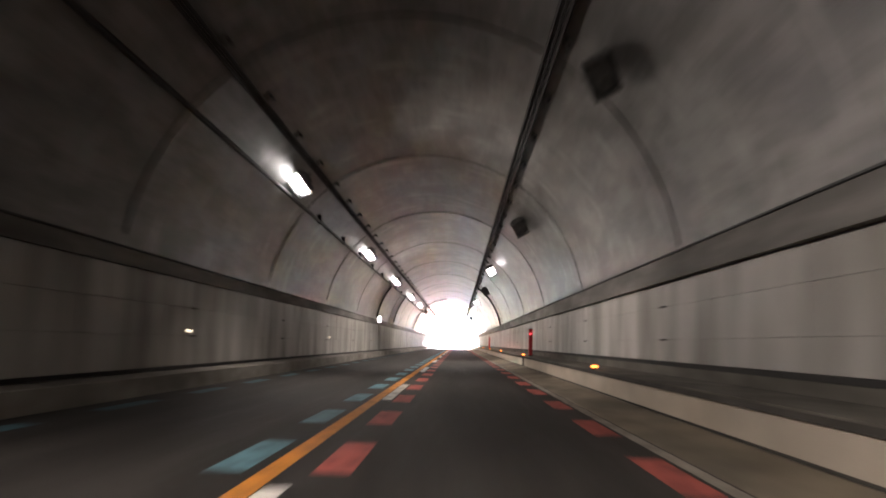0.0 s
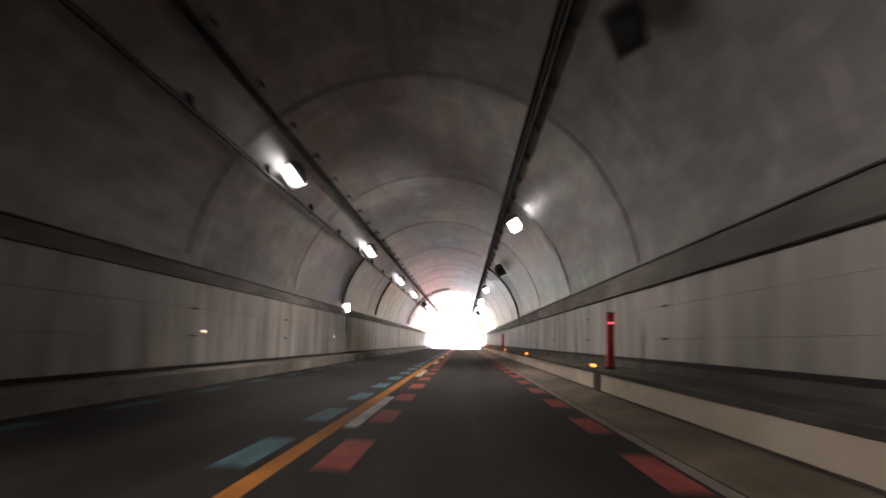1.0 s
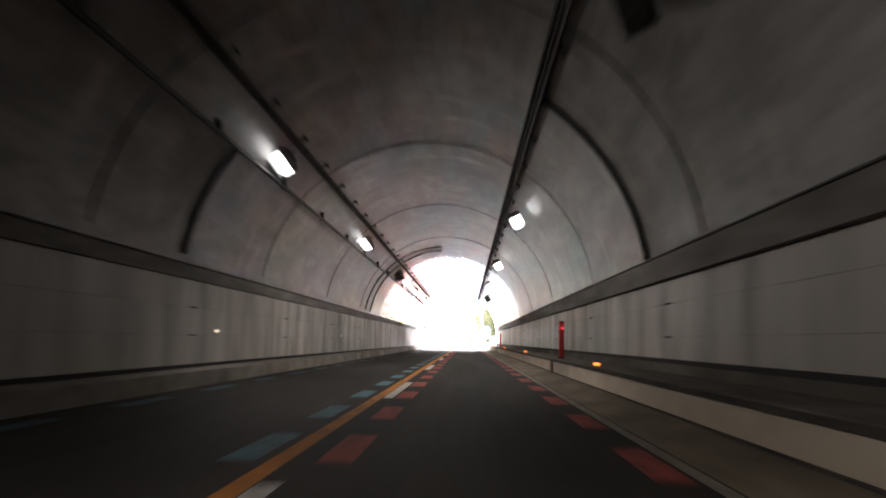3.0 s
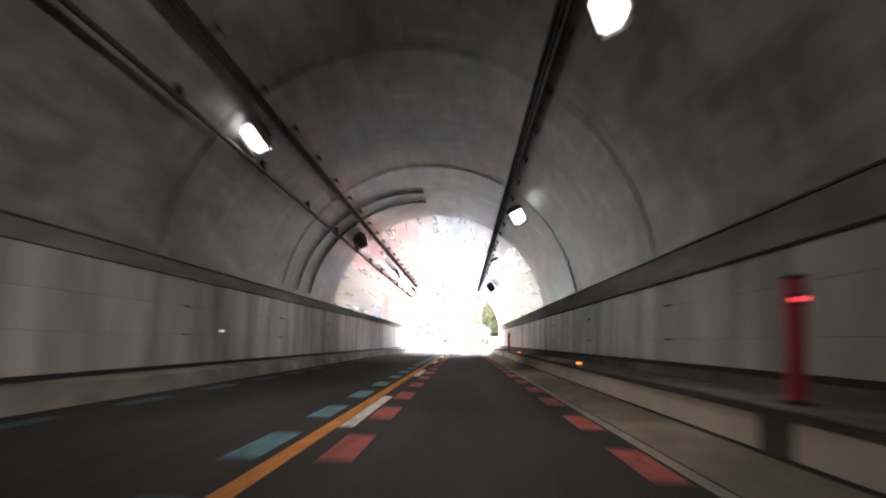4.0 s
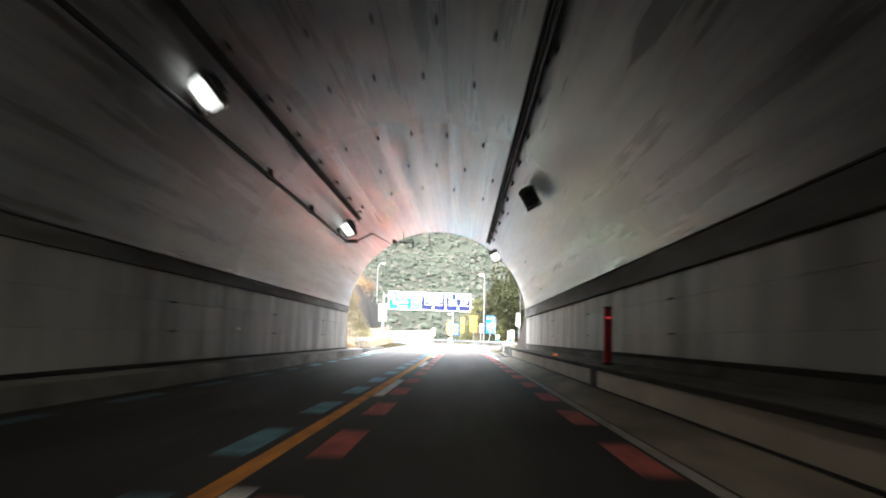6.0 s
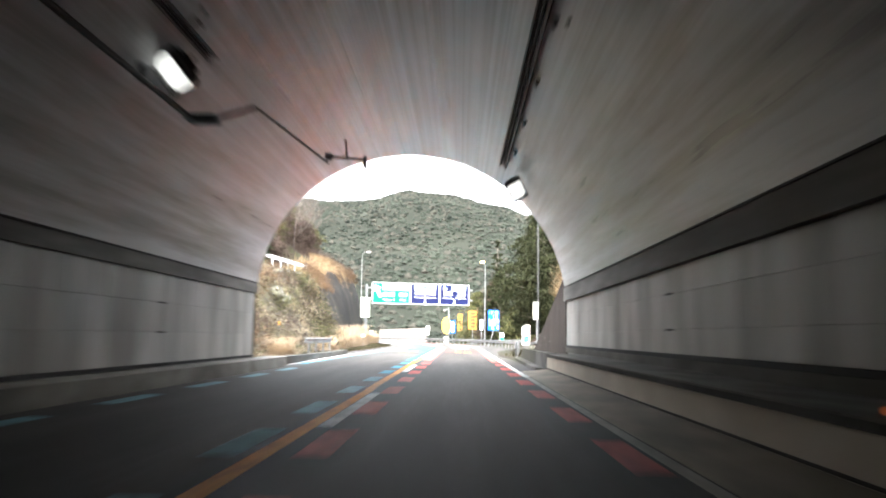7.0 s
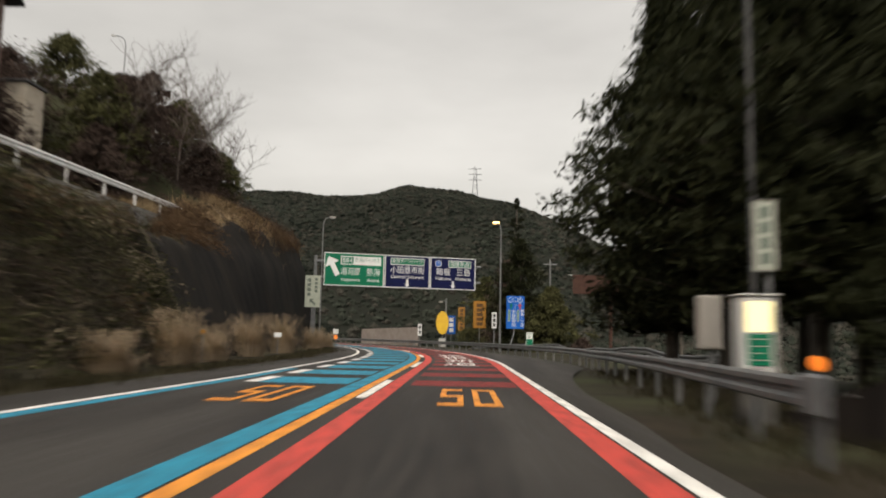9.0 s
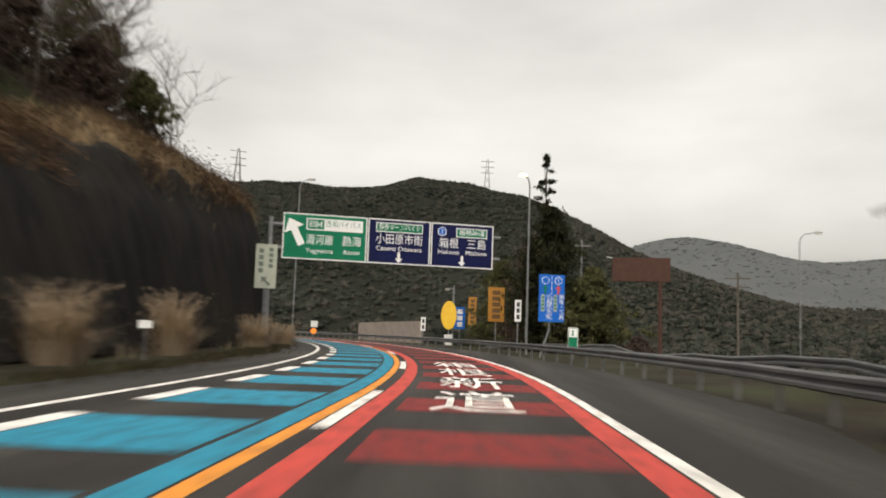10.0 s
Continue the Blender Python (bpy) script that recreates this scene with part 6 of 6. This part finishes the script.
leafy_tree("evergreen_tree", "tall open tree with thin airy crown", 9.8, 193.0, 21.0, 3.3, M_LEAF, 6, 0.40, 190, 45, 0.10, 0.5, trunk=0.2)
leafy_tree("evergreen_tree", "small pale green tree on top of the retaining wall", 7.4, 179.2, 4.6, 1.2, M_OLIVE, 7, 0.1, 70, 40, 0.08, trunk=0.06)
leafy_tree("evergreen_tree", DARK_TREE, 12.0, 189.0, 11.3, 3.0, M_LEAF, 10, 0.1, 240, 45, 0.14)
leafy_tree("evergreen_tree", DARK_TREE, 15.0, 190.5, 13.5, 3.4, M_LEAF, 11, 0.1, 240, 45, 0.14)
leafy_tree("evergreen_bush", "dark evergreen bush behind the retaining wall end", 7.6, 184.6, 4.4, 1.9, M_LEAF, 8, 0.03, 160, 60, 0.11)
leafy_tree("evergreen_bush", "dark evergreen bush behind the retaining wall end", 9.8, 186.4, 5.2, 2.0, M_LEAF, 9, 0.03, 160, 60, 0.11)
# trees behind the roadside signs
leafy_tree("roadside_tree", "dark green and brown tree behind the road signs", 6.4, 258.0, 11.6, 3.8, M_LEAF, 21, 0.03, 260, 44, 0.16, 0.45)
leafy_tree("roadside_tree", "dark green and brown tree behind the road signs", 9.4, 256.0, 7.6, 3.4, M_OLIVE, 22, 0.03, 300, 44, 0.16, 0.45)
leafy_tree("roadside_tree", "dark green and brown tree behind the road signs", 3.4, 282.0, 12.4, 4.2, M_OLIVE, 23, 0.03, 300, 44, 0.16, 0.45)
leafy_tree("roadside_tree", "olive brown tree behind the road signs", 6.0, 272.0, 13.0, 3.6, M_TWIGGY, 24, 0.03, 220, 44, 0.15, 0.4)
leafy_tree("roadside_tree", "low brown bushy tree past the guard rail", 11.8, 250.0, 2.8, 1.8, M_TWIGGY, 25, 0.03, 160, 44, 0.15, 0.4)
leafy_tree("sparse_pine", "tall thin tree with sparse tufts", 6.3, 262.0, 17.6, 1.5, M_LEAF, 26, 0.62, 34, 46, 0.13, trunk=0.12)
# round trees and brush by the house
leafy_tree("round_tree", "rounded green tree below the house", -17.3, 197.0, 6.4, 1.8, M_LEAF_L, 31, 0.02, 240, 60, 0.12)
leafy_tree("round_tree", "low clipped green bush above the slope", -17.6, 192.6, 2.2, 1.8, M_LEAF_L, 32, 0.0, 120, 50, 0.11)
brown_at = [(-20.5, 201.5, 6.0, 2.6), (-20.8, 206.5, 5.0, 2.4), (-20.6, 217.5, 5.0, 2.3), (-23.0, 222.5, 6.8, 3.0), (-22.2, 225.0, 6.5, 3.0), (-23.5, 231.5, 6.8, 3.1), (-24.0, 239.0, 6.5, 3.0), (-25.5, 246.5, 6.2, 2.8), (-29.0, 222.0, 4.6, 2.9), (-30.5, 232.0, 5.0, 3.0), (-31.0, 243.0, 5.0, 2.9), (-20.0, 233.0, 4.2, 2.2), (-21.5, 243.0, 4.4, 2.2), (-27.5, 219.5, 4.8, 2.8)]
for i, (x, y, h, r) in enumerate(brown_at):
    leafy_tree("winter_tree", "dense brown winter tree on the hillside" if i % 3 else "dull olive tree among winter brush", x, y, h, r, M_OLIVE if i % 3 == 0 else M_TWIGGY, 40 + i, 0.02, 210, 36, 0.115, 0.3)
for i, (x, y, h) in enumerate([(-21.5, 223.0, 8.0), (-20.5, 238.0, 7.5), (-22.5, 251.0, 7.0), (-28.0, 250.0, 8.5), (-20.2, 229.0, 6.5)] ):
    bare_tree("leafless winter tree with fine twigs", x, y, h, 70 + i)


def blades(cx, cy, n, height, spread, rng, lean=0.5, width=0.012):
    """Curved grass blades from a tuft: two quads each."""
    gz = ground_z(cx, cy)
    a = rng.uniform(0, 2 * math.pi, n)
    rr = spread * 0.25 * np.sqrt(rng.uniform(0, 1, n))
    h = height * rng.uniform(0.55, 1.1, n)
    out = lean * h * rng.uniform(0.2, 1.0, n)
    bx, by = cx + rr * np.cos(a), cy + rr * np.sin(a)
    dx, dy = np.cos(a), np.sin(a)
    wx, wy = -dy * width, dx * width
    lv = []
    for k, (f, g, s) in enumerate(((0, 0, 1), (0.6, 0.3, 0.9), (1.0, 1.0, 0.15))):
        px, py, pz = bx + dx * out * g, by + dy * out * g, gz + h * f * (1 - 0.12 * (k == 2))
        lv += [np.stack([px - wx * s, py - wy * s, pz], -1), np.stack([px + wx * s, py + wy * s, pz], -1)]
    v = np.stack(lv, 1).reshape(-1, 3)
    b0 = np.arange(n)[:, None] * 6
    f = np.concatenate([b0 + np.array([0, 1, 3, 2]), b0 + np.array([2, 3, 5, 4])])
    tips = (lv[4] + lv[5]) / 2
    return v, f, tips


def pampas(x, y, h, seed):
    """A fan of arching blades with feathery plumes along the stalk tops."""
    rng = np.random.RandomState(seed)
    t = thing("pampas_grass", "clump of dry straw-coloured pampas grass on the verge", "grass clump", (0, 0, 0), "pampas clumps")
    parts = [blades(x, y, 560, h * 0.52, 3.4, rng, 1.15, 0.011), blades(x, y, 340, h * 0.85, 2.4, rng, 0.55, 0.010)]
    raw("skirt", parts[0][0], parts[0][1], M_PLUME, t)
    raw("tuft", parts[1][0], parts[1][1], M_STRAW, t)
    v, f, tips = blades(x, y, 130, h * 1.12, 2.2, rng, 0.42, 0.006)
    raw("stalk", v, f, M_STRAW, t)
    v6 = v.reshape(-1, 6, 3)
    mid = (v6[:, 2] + v6[:, 3]) / 2
    k = rng.uniform(0, 1, (len(tips), 34, 1)) ** 0.7 * 1.75 - 0.7
    pts = mid[:, None] + (tips - mid)[:, None] * k + rng.normal(size=(len(tips), 34, 3)) * (0.03 + 0.035 * np.sin(np.clip(k, 0, 1) * 3.1)) - np.array([0, 0, 1.0]) * (0.10 * k ** 2)
    v, f = leaf_quads(pts.reshape(-1, 3), 0.045, rng, aspect=0.35)
    raw("plume", v, f, M_PLUME, t)


for i, (x, y, h) in enumerate([(-9.3, 195.0, 1.2), (-9.8, 201.5, 2.0), (-10.2, 206.5, 1.5), (-10.8, 215.0, 2.2), (-11.1, 224.0, 2.4), (-11.5, 237.0, 1.8), (-8.6, 172.0, 1.1), (-8.8, 186.5, 1.1), (-12.0, 245.5, 1.5)]):
    pampas(x, y, h, 90 + i)


def scatter_blades(name, label, pts, height, mat, seed, per=10, spread=0.5, lean=0.6, width=0.01):
    rng = np.random.RandomState(seed)
    n = len(pts) * per
    c = np.repeat(np.array(pts), per, 0)
    cx_, cy_ = c[:, 0] + rng.normal(size=n) * spread, c[:, 1] + rng.normal(size=n) * spread
    v, f, _ = blades(cx_, cy_, n, height, 0.2, rng, lean, width)
    ob = raw(name, v, f, mat)
    return tagged(ob, label, "grass", kind="stuff")


R2 = np.random.RandomState(5)
scatter_blades("verge_grass", "short green and brown verge grass", [(R2.uniform(-8.9, -7.3) + float(shift(y)), y) for y in R2.uniform(162, 245, 700)], 0.22, M_GREENGRASS, 6, 14, 0.35, 0.8, 0.012)
def clumped(ys, n, rng, k=14):
    """Positions along y that bunch together."""
    mid = rng.uniform(ys[0], ys[1], k)
    return np.clip(mid[rng.randint(0, k, n)] + rng.normal(size=n) * 0.8, *ys)


scatter_blades("dry_slope_grass", "straw-coloured dry grass on top of the cut slope", [(float(left_foot(y)) - float(face_run(y)) * R2.uniform(0.92, 1.7), y) for y in clumped((215, 253), 620, R2)], 0.95, M_STRAW, 7, 22, 0.4, 0.9, 0.016)
scatter_blades("dry_slope_grass", "dry tufts low on the cut slope", [(float(left_foot(y)) - R2.uniform(-0.4, 1.0), y) for y in R2.uniform(160, 245, 110)], 0.5, M_DEAD, 8, 16, 0.3, 0.7, 0.014)
scatter_blades("dry_slope_grass", "hanging dry grass patches on the cut slope", [(float(left_foot(y)) - R2.uniform(0.2, 0.6) * float(face_run(y)), y) for y in clumped((166, 214), 300, R2, 9)], 0.6, M_DEAD, 31, 18, 0.4, 0.9, 0.014)
scatter_blades("dry_wall_grass", "tall dry grass above the retaining wall", [(R2.uniform(5.62, 6.5), y) for y in R2.uniform(161.8, 176, 800)], 1.6, M_STRAW, 9, 22, 0.08, 0.8, 0.014)
scatter_blades("rail_grass", "rough dry grass under the guard rail", [(float(np.interp(y, [180, 206], [4.2, 6.2])) + R2.uniform(-0.7, 2.4), y) for y in R2.uniform(178, 205, 420)], 0.22, M_GREENGRASS, 10, 10, 0.3, 0.8, 0.012)


def brush(name, label, pts, size, per, spread, mat, seed):
    rng = np.random.RandomState(seed)
    pts = np.array(pts)
    z = ground_z(pts[:, 0], pts[:, 1])
    c = np.stack([pts[:, 0], pts[:, 1], z], -1)
    allp = (c[:, None, :] + rng.normal(size=(len(c), per, 3)) * spread * np.array([1, 1, 0.8]) + np.array([0, 0, spread * 0.5])).reshape(-1, 3)
    v, f = leaf_quads(allp, size, rng)
    return tagged(raw(name, v, f, mat), label, "brush", kind="stuff")


SL = lambda a, b, ys: [(float(left_foot(y)) - R2.uniform(a, b) * float(face_run(y)), y) for y in ys]
brush("slope_brush", "tangled brown creepers on the cut slope", SL(0.05, 0.64, np.concatenate([R2.uniform(163, 190, 170), R2.uniform(190, 207, 430)])), 0.08, 46, 0.5, M_BROWN, 12)
brush("slope_brush", "olive creepers on the cut slope", SL(0.05, 0.66, np.concatenate([clumped((163, 190), 130, R2, 9), clumped((190, 207), 270, R2, 12)])), 0.08, 46, 0.5, M_OLIVE, 13)
brush("slope_brush", "dark ivy on the cut slope", SL(0.1, 0.66, clumped((185, 207), 290, R2, 10)), 0.08, 50, 0.45, M_LEAF, 34)
brush("bracken", "rust-coloured bracken hanging on the cut slope", SL(0.55, 0.9, clumped((190, 222), 300, R2, 8)), 0.08, 60, 0.40, M_RUST, 32)
brush("bracken", "rust-coloured bracken on the crest of the slope", SL(0.75, 1.1, clumped((217, 250), 240, R2, 9)), 0.09, 55, 0.42, M_RUST, 33)
for j, (mat_, lab) in enumerate(((M_RUST, "rust-coloured shrubs bulging from the cut slope"), (M_OLIVE, "olive shrubs bulging from the cut slope"), (M_DEAD, "pale dead weeds matted on the cut slope"), (M_TWIGGY, "grey-brown twiggy shrubs on the cut slope"))):
    brush("slope_shrub", lab, SL(0.1, 0.7, R2.uniform(166, 206, 11)), 0.08, 700, 0.55, mat_, 61 + j)
brush("facing_creepers", "thin creepers at the foot of the black facing", SL(0.0, 0.2, R2.uniform(208, 250, 190)), 0.08, 36, 0.35, M_BROWN, 35)
brush("hill_brush", "brown undergrowth on the upper hillside", [(float(left_foot(y)) - R2.uniform(11.0, 40.0), y) for y in R2.uniform(160, 275, 1300)], 0.13, 44, 0.9, M_TWIGGY, 14)
brush("bench_brush", "twiggy scrub past the end of the bench road", [(float(left_foot(y)) - float(face_run(y)) - R2.uniform(-0.5, 7.0), y) for y in R2.uniform(216, 250, 330)], 0.09, 60, 0.6, M_TWIGGY, 71)
brush("bank_brush", "undergrowth on the bank above the retaining wall", [(R2.uniform(6.4, 9.0), y) for y in R2.uniform(162, 184, 160)], 0.10, 36, 0.4, M_OLIVE, 15)
brush("valley_brush", "grey-brown winter woodland in the valley", [(R2.uniform(14, 150), y) for y in R2.uniform(230, 345, 1500)], 0.34, 30, 1.7, M_BROWN, 16)

# far woods: uneven crowns, each with its own lumps
def canopy(name, label, n, xr, yr, size, mat, seed, m=5, tufts=9, low=0.6, high=1.1):
    rng = np.random.RandomState(seed)
    x, y = rng.uniform(*xr, n), rng.uniform(*yr, n)
    z = ground_z(x, y)
    s = size * rng.uniform(0.4, 1.3, n) ** 1.2
    tall = rng.uniform(low, high, n)
    ang = np.arange(m) * 2 * math.pi / m
    rings = [(0.0, 0.9), (0.62, 0.95)]
    vs = []
    for hgt, rad in rings:
        r = rad * s[:, None] * rng.uniform(0.65, 1.3, (n, m))
        zz = (hgt + rng.uniform(-0.16, 0.16, (n, m))) * (s * tall)[:, None]
        vs.append(np.stack([x[:, None] + r * np.cos(ang), y[:, None] + r * np.sin(ang), z[:, None] - 0.1 * s[:, None] + zz], -1))
    top = np.stack([x + rng.normal(size=n) * 0.15 * s, y, z + s * tall * rng.uniform(1.15, 1.4, n)], -1)[:, None, :]
    v = np.concatenate(vs + [top], 1)
    f = []
    for k in range(1):
        for i in range(m):
            j = (i + 1) % m
            f += [(k * m + i, k * m + j, k * m + m + j), (k * m + i, k * m + m + j, k * m + m + i)]
    f += [(m + i, m + (i + 1) % m, 2 * m) for i in range(m)]
    f = np.array(f)[None] + (np.arange(n) * (2 * m + 1))[:, None, None]
    # leaf sprays standing out of each crown
    d = rng.normal(size=(n, tufts, 3))
    d[:, :, 2] = np.abs(d[:, :, 2])
    d /= np.linalg.norm(d, axis=2)[:, :, None]
    d *= rng.uniform(0.85, 1.25, (n, tufts, 1))
    d[:, :, 2] *= tall[:, None] * 1.2
    c = (np.stack([x, y, z], -1)[:, None, :] + d * s[:, None, None]).reshape(-1, 3)
    lv, lf = leaf_quads(c, np.repeat(0.30 * s, tufts), rng, aspect=0.9)
    lf = lf + n * (2 * m + 1)
    allv = np.concatenate([v.reshape(-1, 3), lv])
    allf = np.concatenate([f.reshape(-1, 3), lf[:, [0, 1, 2]], lf[:, [0, 2, 3]]])
    return tagged(raw(name, allv, allf, mat), label, "woods", kind="stuff")


canopy("far_woods", "dark mixed woodland on the hill ahead", 23000, (-440, 200), (380, 1180), 1.8, M_FOREST, 17, 5, 4)
canopy("winter_woods", "grey-brown bare woodland between the evergreens", 7000, (-440, 200), (380, 1180), 1.9, M_FOREST2, 27, 5, 4)
canopy("winter_woods", "grey-brown winter woodland on the lower hill", 7500, (60, 560), (330, 1150), 1.95, M_FOREST2, 28, 5, 4)
canopy("far_woods", "dark woodland at the foot of the hill", 5500, (-90, 80), (335, 480), 1.2, M_FOREST, 18, 5, 5)
canopy("ridge_woods", "far ridge woodland, its colour paled for haze", 6000, (100, 1900), (1300, 2450), 4.6, M_RIDGE, 19, 5, 2, 0.2, 0.4)
